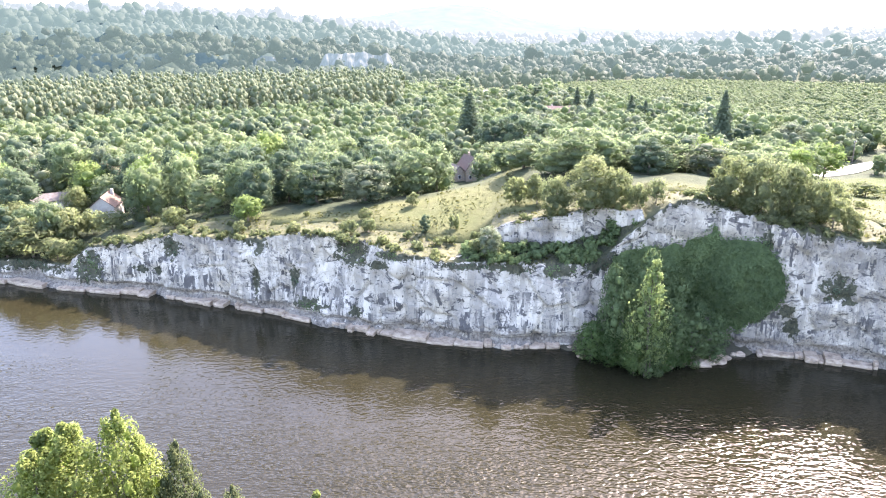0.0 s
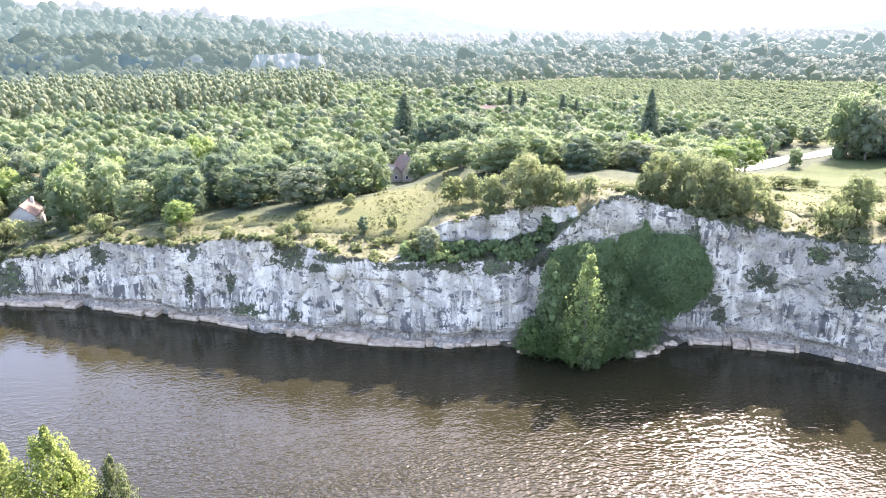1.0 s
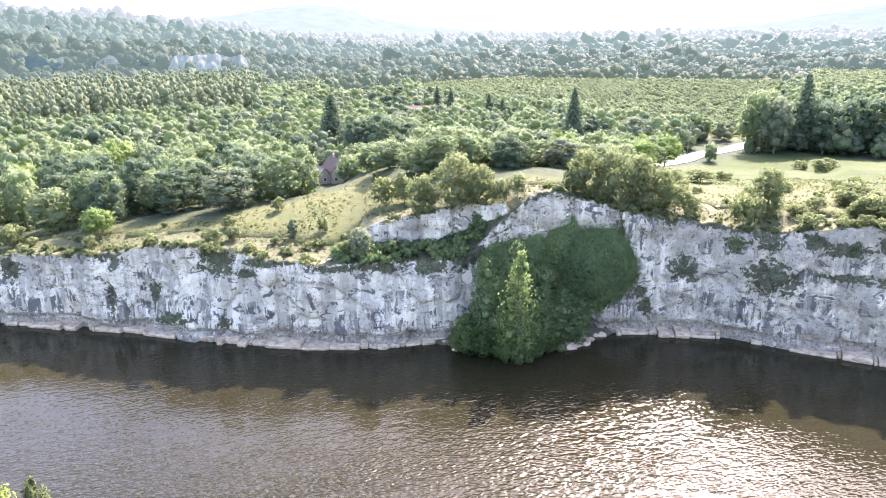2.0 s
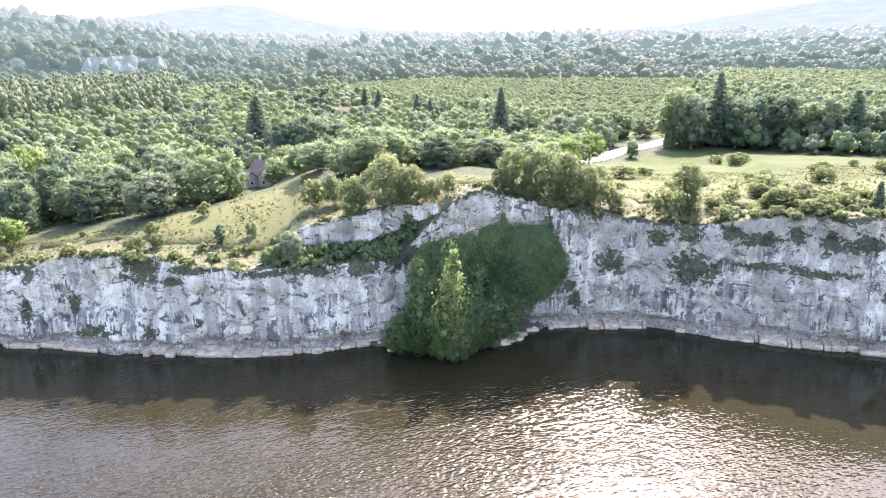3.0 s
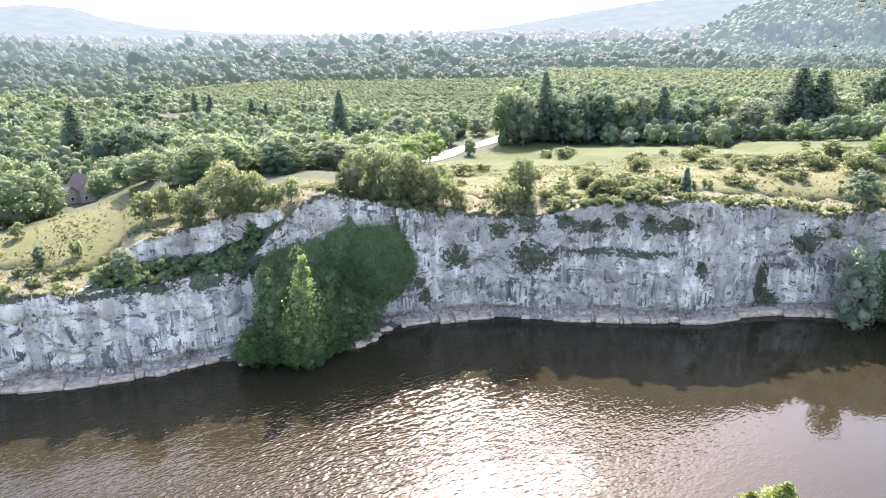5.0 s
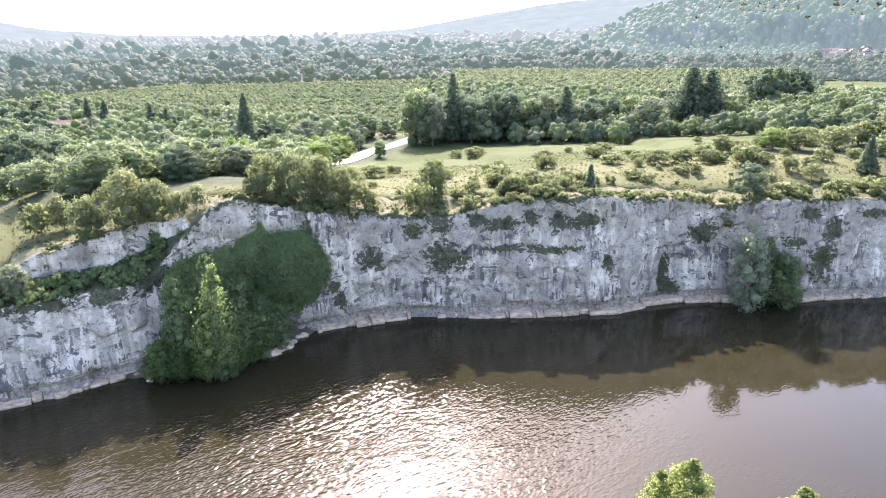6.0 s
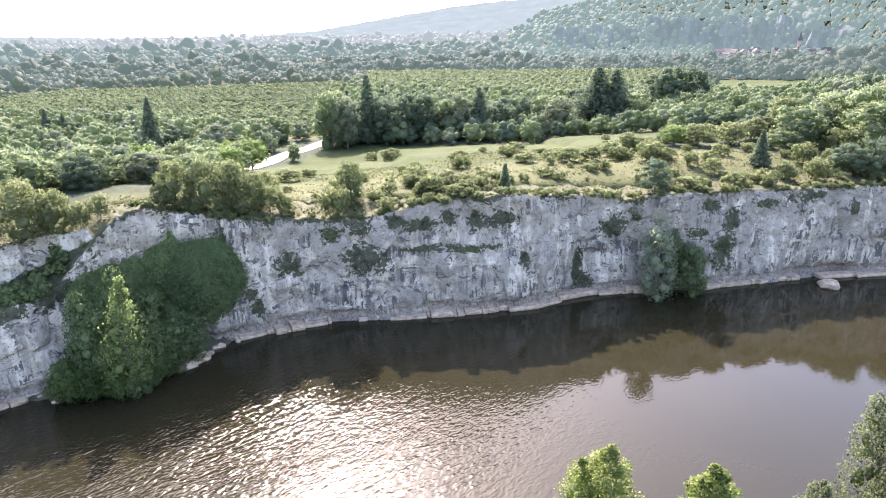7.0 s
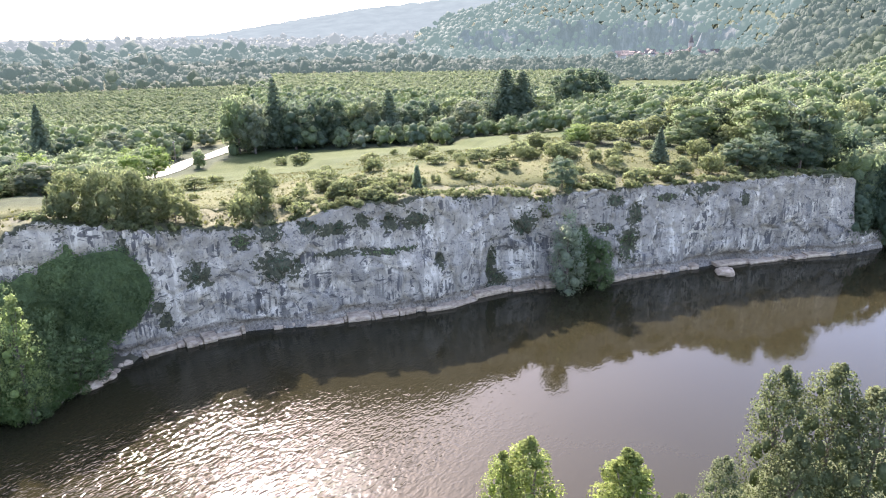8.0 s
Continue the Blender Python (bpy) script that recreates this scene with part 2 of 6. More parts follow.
    # Dark olive for moss, and for shade painted into the holes and clefts.
    moss_shade = ramp(nt, links, ragged.outputs[0], [(0.715, (0, 0, 0)), (0.735, (0.94, 0.94, 0.94))])
    col = mixed(nt, links, moss_shade, col, ramp(nt, links, fine, [(0.35, (0.03, 0.034, 0.02)), (0.65, (0.075, 0.075, 0.042))]))
    links.new(col, bsdf.inputs["Base Color"])
    bsdf.inputs["Roughness"].default_value = 0.9
    bsdf.inputs["Specular IOR Level"].default_value = 0.2
    bumped(nt, links, bsdf, mixed(nt, links, 0.45, mid, fine), 0.8, 0.5)
    return m


ROCK = rock_material()


def ledge_material():
    m, nt, links, bsdf = material("ledge_stone")
    n = noise_at(nt, links, 0.8, 6.0, 0.65, (1, 1, 3.0))
    links.new(ramp(nt, links, n, [(0.3, (0.17, 0.12, 0.08)), (0.5, (0.4, 0.305, 0.21)), (0.72, (0.56, 0.45, 0.33))]), bsdf.inputs["Base Color"])
    bsdf.inputs["Roughness"].default_value = 0.85
    bumped(nt, links, bsdf, n, 0.7, 0.2)
    return m


LEDGE = ledge_material()


def water_material():
    """Silty river: brown body; ripples in drifts, rough in the run, smooth in the slack reaches and flattened by the
    cliff to darken its shade (attribute ripple).
    """
    m, nt, links, bsdf = material("river_water")
    body = noise_at(nt, links, 0.02, 3.0, 0.5)
    links.new(ramp(nt, links, body, [(0.35, (0.0152, 0.0134, 0.0066)), (0.65, (0.0192, 0.0172, 0.0088))]), bsdf.inputs["Base Color"])
    bsdf.inputs["Roughness"].default_value = 0.05
    bsdf.inputs["IOR"].default_value = 1.333
    bsdf.inputs["Specular IOR Level"].default_value = 0.31
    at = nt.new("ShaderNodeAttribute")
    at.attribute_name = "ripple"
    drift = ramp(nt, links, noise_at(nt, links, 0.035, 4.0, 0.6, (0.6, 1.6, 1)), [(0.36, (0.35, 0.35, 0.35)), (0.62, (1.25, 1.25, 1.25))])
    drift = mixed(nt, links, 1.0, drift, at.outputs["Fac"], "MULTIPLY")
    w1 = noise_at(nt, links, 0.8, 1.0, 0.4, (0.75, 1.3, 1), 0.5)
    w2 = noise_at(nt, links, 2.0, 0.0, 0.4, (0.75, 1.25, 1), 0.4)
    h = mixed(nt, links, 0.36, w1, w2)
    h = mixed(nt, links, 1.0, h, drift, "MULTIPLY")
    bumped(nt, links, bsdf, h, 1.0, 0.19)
    return m


WATER = water_material()


def plain_material(name, a, b, scale, rough=0.8, bump=0.3, stretch=(1, 1, 1), metal=0.0):
    m, nt, links, bsdf = material(name)
    n = noise_at(nt, links, scale, 5.0, 0.6, stretch)
    links.new(ramp(nt, links, n, [(0.3, a), (0.7, b)]), bsdf.inputs["Base Color"])
    bsdf.inputs["Roughness"].default_value = rough
    bsdf.inputs["Metallic"].default_value = metal
    bsdf.inputs["Specular IOR Level"].default_value = 0.5 if rough < 0.5 else 0.06
    bumped(nt, links, bsdf, n, bump, 0.05)
    return m


GRAVEL = plain_material("gravel", (0.42, 0.39, 0.34), (0.58, 0.54, 0.48), 1.5)
DIRT = plain_material("yard_dirt", (0.16, 0.15, 0.11), (0.3, 0.27, 0.21), 0.6)
FIELD = plain_material("field_grass", (0.038, 0.052, 0.016), (0.054, 0.068, 0.024), 0.12, 0.95)
STRAW = plain_material("dry_field", (0.24, 0.22, 0.14), (0.32, 0.29, 0.19), 0.1, 0.95)
PLASTER = plain_material("plaster", (0.38, 0.34, 0.29), (0.5, 0.46, 0.4), 0.9)
STONEWALL = plain_material("house_stone", (0.28, 0.225, 0.165), (0.4, 0.33, 0.25), 2.0)
ROOF_BROWN = plain_material("brown_tile", (0.11, 0.078, 0.06), (0.18, 0.132, 0.105), 2.5)
ROOF_RED = plain_material("red_tile", (0.19, 0.125, 0.1), (0.27, 0.19, 0.15), 2.5)
ROOF_GREY = plain_material("grey_sheet", (0.11, 0.095, 0.085), (0.19, 0.165, 0.148), 1.2)
WINDOW = plain_material("dark_glass", (0.02, 0.02, 0.025), (0.05, 0.05, 0.06), 1.0, 0.15, 0.0)
TIMBER = plain_material("weathered_timber", (0.13, 0.1, 0.075), (0.24, 0.2, 0.16), 3.0)
WHITE = plain_material("white_paint", (0.7, 0.7, 0.68), (0.8, 0.8, 0.78), 2.0, 0.4, 0.05)
DARK_PAINT = plain_material("dark_car_paint", (0.03, 0.032, 0.04), (0.05, 0.05, 0.06), 2.0, 0.25, 0.02)
RUBBER = plain_material("rubber", (0.02, 0.02, 0.02), (0.035, 0.035, 0.035), 4.0, 0.9)
WIRE = plain_material("wire", (0.3, 0.3, 0.3), (0.4, 0.4, 0.4), 2.0, 0.5, 0.0)
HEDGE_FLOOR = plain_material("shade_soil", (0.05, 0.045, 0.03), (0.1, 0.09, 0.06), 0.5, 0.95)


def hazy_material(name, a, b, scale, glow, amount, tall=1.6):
    """Far backdrop whose haze, the bright air before it, is put in as emission."""
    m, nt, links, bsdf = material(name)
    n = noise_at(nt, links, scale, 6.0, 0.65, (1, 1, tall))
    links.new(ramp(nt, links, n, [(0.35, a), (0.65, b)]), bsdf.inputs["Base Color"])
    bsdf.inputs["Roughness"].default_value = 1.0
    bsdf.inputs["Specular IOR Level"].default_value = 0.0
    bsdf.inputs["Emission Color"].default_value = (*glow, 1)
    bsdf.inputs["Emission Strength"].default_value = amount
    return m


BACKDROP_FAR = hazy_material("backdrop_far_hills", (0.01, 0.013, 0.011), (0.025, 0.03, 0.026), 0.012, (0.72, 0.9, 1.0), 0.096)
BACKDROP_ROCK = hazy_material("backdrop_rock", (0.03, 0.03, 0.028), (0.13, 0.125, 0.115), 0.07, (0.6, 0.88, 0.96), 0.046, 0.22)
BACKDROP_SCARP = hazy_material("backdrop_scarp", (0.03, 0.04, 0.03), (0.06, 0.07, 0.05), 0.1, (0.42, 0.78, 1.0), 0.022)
# Air haze painted as emission, stepped by distance, with darker leaves for less contrast.
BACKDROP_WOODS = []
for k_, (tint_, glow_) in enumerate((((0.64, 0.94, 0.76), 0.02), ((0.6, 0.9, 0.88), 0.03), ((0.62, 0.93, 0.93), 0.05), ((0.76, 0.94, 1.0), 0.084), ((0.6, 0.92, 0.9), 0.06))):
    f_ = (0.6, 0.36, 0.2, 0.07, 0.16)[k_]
    m_ = foliage("backdrop_hazed_leaf", (0.05 * f_, 0.07 * f_, 0.046 * f_), (0.1 * f_, 0.125 * f_, 0.078 * f_), 0.4, grain=0.3, relief=0.3)
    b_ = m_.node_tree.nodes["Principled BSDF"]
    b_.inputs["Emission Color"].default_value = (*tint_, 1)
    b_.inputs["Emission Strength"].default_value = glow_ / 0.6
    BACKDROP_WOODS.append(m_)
# ---- the lie of the land (pure arithmetic) ----
# Foot of the cliff along the river, upstream to downstream.
SHORE = [(-450, 268), (-330, 236), (-230, 205), (-150, 181), (-113, 168), (-101, 163.5), (-88, 160.5), (-72, 157), (-58, 152), (-42, 146),
         (-27, 138.5), (-14, 132.5), (-3, 128.6), (7.5, 126), (16.5, 124.8), (25, 125.2), (35, 127), (45, 126.5), (52, 124), (58, 120.8),
         (66, 119), (75, 115.9), (80, 113.5), (89, 107), (96, 101.5), (106, 94), (116, 87.9), (124, 86), (130, 83.5), (137.5, 78.6)]
SHORE += [(143, 74.5), (154.6, 64.5), (170, 55.5), (183, 45.3), (193.4, 37), (203.6, 29.5), (212, 22), (224, 13), (250, -10), (300, -58), (380, -140), (480, -260)]
SH = np.array(SHORE, float)
SEG = np.hypot(*np.diff(SH, axis=0).T)
SS = np.concatenate([[0.0], np.cumsum(SEG)])
SS -= SS[2]


def smooth(a, b, v):
    k = np.clip((v - a) / (b - a), 0, 1)
    return k * k * (3 - 2 * k)


def shore_at(s):
    return np.interp(s, SS, SH[:, 0]), np.interp(s, SS, SH[:, 1])


def shore_normal(s):
    xa, ya = shore_at(s - 3)
    xb, yb = shore_at(s + 3)
    n = np.hypot(xb - xa, yb - ya)
    return -(yb - ya) / n, (xb - xa) / n


def shore_coords(x, y):
    """Arc length along the shore and signed distance inland of each place."""
    x, y = np.atleast_1d(np.asarray(x, float)), np.atleast_1d(np.asarray(y, float))
    best = np.full(x.shape, 1e12)
    s, d = np.zeros(x.shape), np.zeros(x.shape)
    for i in range(len(SH) - 1):
        ax, ay = SH[i]
        bx, by = SH[i + 1]
        L = SEG[i]
        ux, uy = (bx - ax) / L, (by - ay) / L
        k = (x - ax) * ux + (y - ay) * uy
        if i == 0:
            k = np.minimum(k, L)
        elif i == len(SH) - 2:
            k = np.maximum(k, 0)
        else:
            k = np.clip(k, 0, L)
        px, py = ax + k * ux, ay + k * uy
        q = (x - px) ** 2 + (y - py) ** 2
        m = q < best
        side = np.where(ux * (y - ay) - uy * (x - ax) >= 0, 1.0, -1.0)
        best = np.where(m, q, best)
        s = np.where(m, SS[i] + k, s)
        d = np.where(m, np.sqrt(q) * side, d)
    return s, d


RIM_S = [0, 100, 143, 150, 165, 175, 193, 209, 225, 233, 242, 252, 270, 276, 281, 286, 291, 297, 304, 311, 321, 331, 342, 353, 364, 376, 388, 395, 408, 428, 450, 466, 480, 486.5, 489.5, 510, 700]
RIM_Z = [5, 5, 5.6, 11, 13, 15.6, 16, 19, 19, 17.9, 16.8, 16.6, 16.3, 17, 23, 28, 29.4, 27.4, 25.8, 24.2, 23.2, 21.8, 24.2, 25.3, 26, 24.6, 23.3, 21.8, 23.4, 22.6, 22.4, 22.8, 22, 20.5, 6, 4, 4]
TOP_S = [0, 245, 250, 256, 270, 281, 286]
TOP_Z = [0, 16.5, 20, 22.8, 24.2, 26, 28]


def rim_low(s):
    return np.interp(s, RIM_S, RIM_Z)


def rim_top(s):
    return np.maximum(rim_low(s), np.where((s > 243) & (s < 290), np.interp(s, TOP_S, TOP_Z), 0))


def ledge(s):
    """Depth of the overgrown shelf between the lower wall and the upper band of rock."""
    return 7.0 * smooth(243, 252, s) * (1 - smooth(275, 284, s))


CR_S = [0, 140, 152, 175, 209, 228, 245, 262, 288, 325, 365, 400, 430, 465, 490, 520, 700]
CR_Z = [9, 9, 12.5, 16.2, 20.5, 22.0, 24.0, 26.0, 29.0, 24.0, 26.0, 25.2, 26.2, 27.4, 27, 26, 26]
CR_D = [25, 25, 12, 14, 22, 36, 52, 52, 14, 12, 20, 28, 34, 45, 60, 90, 120]
CR_L = [60, 60, 60, 60, 65, 70, 75, 90, 110, 130, 150, 150, 160, 200, 260, 300, 300]


def far_land(x, y):
    """Valley floor and the hills round it."""
    r = np.hypot(x, y)
    a = np.degrees(np.arctan2(-x, y))  # to the left of the first view
    z = 11.5 + 22 * smooth(1000, 2900, r)
    z = z + np.interp(a, [-4, 2, 6, 12, 20, 34, 60], [0, 18, 42, 62, 82, 92, 92]) * (0.3 * smooth(850, 930, r) + 0.22 * smooth(1010, 1090, r) + 0.24 * smooth(1230, 1320, r) + 0.24 * smooth(1480, 1900, r))
    r0 = np.interp(a, [-120, -90, -84, -79, -75, -72, -50], [330, 360, 430, 620, 1000, 1400, 1500])
    up = np.interp(a, [-120, -90, -80, -72, -62, -54, -48], [260, 230, 210, 190, 150, 60, 0])
    z = z + up * smooth(r0, r0 + 950, r)
    return z


def land(x, y, step=3.2):
    """Height of the ground; it drops to the river bed nearer the shore than step."""
    x, y = np.atleast_1d(np.asarray(x, float)), np.atleast_1d(np.asarray(y, float))
    s, d = shore_coords(x, y)
    z0 = far_land(x, y)
    rim, crest = rim_top(s), np.interp(s, CR_S, CR_Z)
    cd, cl = np.interp(s, CR_S, CR_D), np.interp(s, CR_S, CR_L)
    up = smooth(3 + ledge(s), cd + ledge(s), d)
    down = smooth(cd, cd + cl, d)
    near = rim + (crest - rim) * up
    shelf = rim_low(s) + 0.32 * np.clip(d - 2.0, 0, 8)
    near = np.where((ledge(s) > 1) & (d < 2.6 + ledge(s)), np.minimum(shelf, near), near)
    inland = near * (1 - down) + z0 * down
    wob = 0.5 * np.sin(x * 0.11 + 1.3) * np.sin(y * 0.093) + 0.25 * (1 - smooth(30, 55, d)) * np.sin(x * 0.31 + y * 0.23) * np.sin(y * 0.27 - x * 0.12)
    inland = inland + wob * smooth(6, 16, d)
    z = np.where(d > step, inland, -2.0)
    bank = -2.0 + 6.5 * smooth(-72, -84, d) + 2.0 * smooth(-84, -140, d)
    return np.where(d < -60, bank, z)


# ---- mesh helpers ----
def mesh_object(name, verts, faces, mat, parent=None, label="", shade=True, masks=None, normals=None):
    me = bpy.data.meshes.new(name)
    me.from_pydata([tuple(v) for v in verts] if not isinstance(verts, np.ndarray) else verts.tolist(), [], faces if not isinstance(faces, np.ndarray) else faces.tolist())
    for key, values in (masks or {}).items():
        at = me.attributes.new(key, "FLOAT", "POINT")
        at.data.foreach_set("value", np.asarray(values, np.float32))
    me.materials.append(mat)
    if shade:
        me.polygons.foreach_set("use_smooth", np.ones(len(me.polygons), bool))
    if normals is not None:
        me.normals_split_custom_set_from_vertices(np.asarray(normals, np.float32).tolist())
    ob = new(name, me)
    if parent is not None:
        ob.parent = parent
    if label:
        ob["label"] = label
    return ob


def part(name, bm, mat, parent, label=""):
    me = bpy.data.meshes.new(name)
    bm.to_mesh(me)
    bm.free()
    me.materials.append(mat)
    ob = new(name, me)
    ob.parent = parent
    if label:
        ob["label"] = label
    return ob


def grid_faces(nu, nv):
    i = np.arange(nu - 1)[:, None] * nv + np.arange(nv - 1)[None, :]
    return np.stack([i, i + nv, i + nv + 1, i + 1], -1).reshape(-1, 4)


def fbm(x, y, z, octaves=4):
    return noise.fractal(Vector((x, y, z)), 1.0, 2.0, octaves)


# ---- where grass, woods, road and fields lie ----
def polar(x, y):
    return np.degrees(np.arctan2(-x, y)), np.hypot(x, y)


def inside(x, y, poly):
    x, y = np.asarray(x, float), np.asarray(y, float)
    hit = np.zeros(np.broadcast(x, y).shape, bool)
    n = len(poly)
    for i in range(n):
        (xa, ya), (xb, yb) = poly[i], poly[(i + 1) % n]
        if ya == yb:
            continue
        c = (ya > y) != (yb > y)
        hit ^= c & (x < (xb - xa) * (y - ya) / (yb - ya) + xa)
    return hit


def from_polar(pairs):
    return [(-r * math.sin(radians(a)), r * math.cos(radians(a))) for a, r in pairs]


ORCHARD = from_polar([(-13, 455), (-21, 415), (-26, 365), (-31, 335), (-35.5, 335), (-36.8, 420), (-37, 690), (-17, 700), (-8.5, 640), (-9.5, 520)])
ORCHARD_EAST = from_polar([(-38.5, 560), (-47, 500), (-58, 520), (-64, 600), (-64, 850), (-38.5, 850)])
PASTURE = from_polar([(-27, 190), (-33, 182), (-38, 178), (-49, 185), (-56, 196), (-62, 225), (-63, 275), (-56, 296), (-48, 294), (-40, 305), (-35.5, 308), (-33.5, 275), (-31, 262)])
FIELD_WEST = from_polar([(-2.2, 500), (-8.3, 505), (-8.6, 600), (-2.6, 600)])
FIELD_EAST = from_polar([(-65, 480), (-72.5, 480), (-72, 720), (-66, 720)])
YARD = [(108, 225), (124, 229), (144, 245), (134, 256), (112, 244)]
ROAD = [(120, 223.5), (131, 231), (150, 244), (167, 254), (186, 264), (204, 278)]


def meadow_mask(x, y):
    s, d = shore_coords(x, y)
    wide = np.interp(s, [140, 150, 175, 209, 228, 250, 262, 268, 300, 325, 345, 380, 420, 440, 470], [6, 9, 13, 20, 34, 54, 56, 20, 16, 46, 60, 62, 50, 34, 14])
    g = 1 - smooth(wide - 3, wide + 4, d)
    g = np.where(d < 0, 0.35, g)
    g = np.where(inside(x, y, PASTURE) | inside(x, y, ORCHARD) | inside(x, y, ORCHARD_EAST), 1.0, g)
    return g


# ---- ground: one sheet to the horizon ----
def build_ground():
    n, k, a = 310, 4.35, 140.0
    u = np.linspace(-1, 1, n)
    gx, gy = np.meshgrid(60 + a * np.sinh(k * u), 150 + a * np.sinh(k * u), indexing="ij")
    x, y = gx.ravel(), gy.ravel()
    s, d = shore_coords(x, y)
    z = np.where((d > -60) & (d < 9.5 + ledge(s)) & (s > 100) & (s < 500), -2.0, land(x, y, 6.5))
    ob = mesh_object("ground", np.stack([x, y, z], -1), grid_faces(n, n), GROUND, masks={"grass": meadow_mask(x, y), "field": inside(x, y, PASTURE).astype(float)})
    tagged(ob, "dry grassy hill and wooded valley floor above the river", "ground", kind="structure")


build_ground()


def build_water():
    gx, gy = np.meshgrid(np.arange(-480, 640, 7.0), np.arange(-420, 300, 7.0), indexing="ij")
    nu, nv = gx.shape
    x, y = gx.ravel(), gy.ravel()
    s, d = shore_coords(x, y)
    f = grid_faces(nu, nv)
    dm = d[f].mean(1)
    f = f[(dm < 9) & (dm > -100)]
    used, inv = np.unique(f, return_inverse=True)
    x, y = x[used], y[used]
    a, r = polar(x, y)
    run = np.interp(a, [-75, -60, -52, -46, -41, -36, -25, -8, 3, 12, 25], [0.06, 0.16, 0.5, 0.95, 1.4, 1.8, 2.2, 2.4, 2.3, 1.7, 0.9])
    # Ripples flattened near the cliff to deepen its shade on the water.
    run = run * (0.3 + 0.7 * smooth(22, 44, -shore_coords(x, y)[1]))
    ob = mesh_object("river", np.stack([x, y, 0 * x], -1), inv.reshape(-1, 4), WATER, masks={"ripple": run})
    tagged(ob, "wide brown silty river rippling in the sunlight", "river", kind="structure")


build_water()


# ---- the cliff ----
def face_in(s, z, zt):
    """How far the rock face lies behind the shoreline, at arc length s and height z."""
    k = z / max(zt, 1.0)
    d = 0.9 + 1.5 * k
    d += 2.2 * fbm(s / 19.0, z / 22.0, 3.1, 3) + 0.7 * noise.noise(Vector((s / 5.5, z / 8.0, 9.7)))
    far, cells = noise.voronoi(Vector((s / 6.5 + 0.12 * z / 6.5, z / 9.0, 4.0)))
    d += 1.15 * noise.noise(cells[0] * 7.3) - 0.55 * math.exp(-((far[1] - far[0]) / 0.05) ** 2) * -1
    far, cells = noise.voronoi(Vector((s / 2.6 - 0.1 * z, z / 3.0, 14.0)))
    d += 0.45 * noise.noise(cells[0] * 5.1) + 0.12 * fbm(s / 1.4, z / 2.2, 31.0, 3)
    d += 0.35 * abs(noise.noise(Vector((s / 21.0 + 0.04 * z, z / 2.6, 41.0))))
    d += 1.2 * math.exp(-((z - 1.7) / 0.7) ** 2) * (0.6 + 0.8 * noise.noise(Vector((s / 9.0, 5.0, 1.0))))
    for hs, hz, hw, hh, dep in HOLLOWS:
        q = ((s - hs) / hw) ** 2 + ((z - hz) / hh) ** 2
        if q < 4:
            d += dep * math.exp(-q * 1.6)
    return d


# Hollows and clefts: along the shore, height, half width, half height, depth.
HOLLOWS = [(368, 11.2, 1.0, 2.0, 1.3), (383.4, 6.0, 1.5, 6.5, 2.4), (385, 3.0, 1.8, 2.2, 1.4), (357, 20.5, 1.8, 2.0, 1.6), (449, 1.6, 11, 2.4, 2.4),
           (419, 9.0, 3.0, 4.5, 1.6), (131, 2.4, 5.0, 1.6, 1.8), (262, 1.4, 1.0, 1.6, 1.8), (197, 8.0, 0.8, 4.5, 1.0), (240, 5.5, 4.5, 1.6, 0.9),
           (321, 17, 1.6, 3.0, 0.9), (333, 17, 3.5, 2.5, 1.0), (204, 14, 0.9, 4, 0.7), (290, 13, 6.5, 12, 2.4)]

# Mossy and overgrown patches on the rock, with the shade of holes and clefts painted in among them: along the shore,
# height, half width, half height.
MOSS_SHADE = [(221.5, 16.3, 3.4, 2.4), (228.5, 14.8, 2.4, 0.8), (207, 9.0, 1.2, 2.0), (211.4, 3.8, 3.6, 1.2), (223, 3.9, 1.1, 1.0), (173.5, 12.4, 1.9, 2.3), (150, 6.0, 3.5, 3.6), (164, 6.0, 1.4, 0.7),
        (169, 6.0, 1.3, 0.8), (197.4, 7.6, 0.8, 2.6), (130, 4.6, 9.0, 1.2), (257, 15.6, 5.5, 0.9), (267, 15.2, 3.0, 1.2), (275, 16.2, 3.2, 2.2), (316.6, 14.2, 2.1, 1.9), (319, 11.6, 1.1, 0.5)]
MOSS_SHADE += [(331.5, 20.4, 2.2, 1.4), (333, 13.6, 3.6, 2.8), (309.3, 8.6, 0.9, 1.6), (310.3, 5.2, 1.1, 1.7), (345, 20.5, 3.0, 1.3), (351, 21.5, 1.6, 1.2), (357, 20.5, 1.5, 2.0), (363.5, 20.5, 2.3, 1.7),
         (355, 14.6, 6.5, 0.6), (345, 15.2, 4.5, 0.5), (368, 11.3, 1.0, 1.7), (383.4, 6.0, 1.2, 5.0), (385, 3.2, 1.5, 1.8), (392, 16, 2.6, 2.4), (419, 9.0, 3.0, 3.6), (421, 16.0, 2.4, 2.2)]
MOSS_SHADE += [(415, 20, 2.0, 1.2), (430, 19.5, 3.0, 0.8), (441, 20.6, 3.5, 1.0), (452, 17.5, 0.8, 1.4), (326, 19.5, 1.6, 1.6), (304, 20.5, 1.2, 2.4), (339, 21.5, 2.0, 1.2), (233, 17.2, 4.0, 0.7), (248, 16.0, 5, 0.6), (199, 15.2, 1.2, 1.4), (412, 13.5, 2.4, 1.0)]


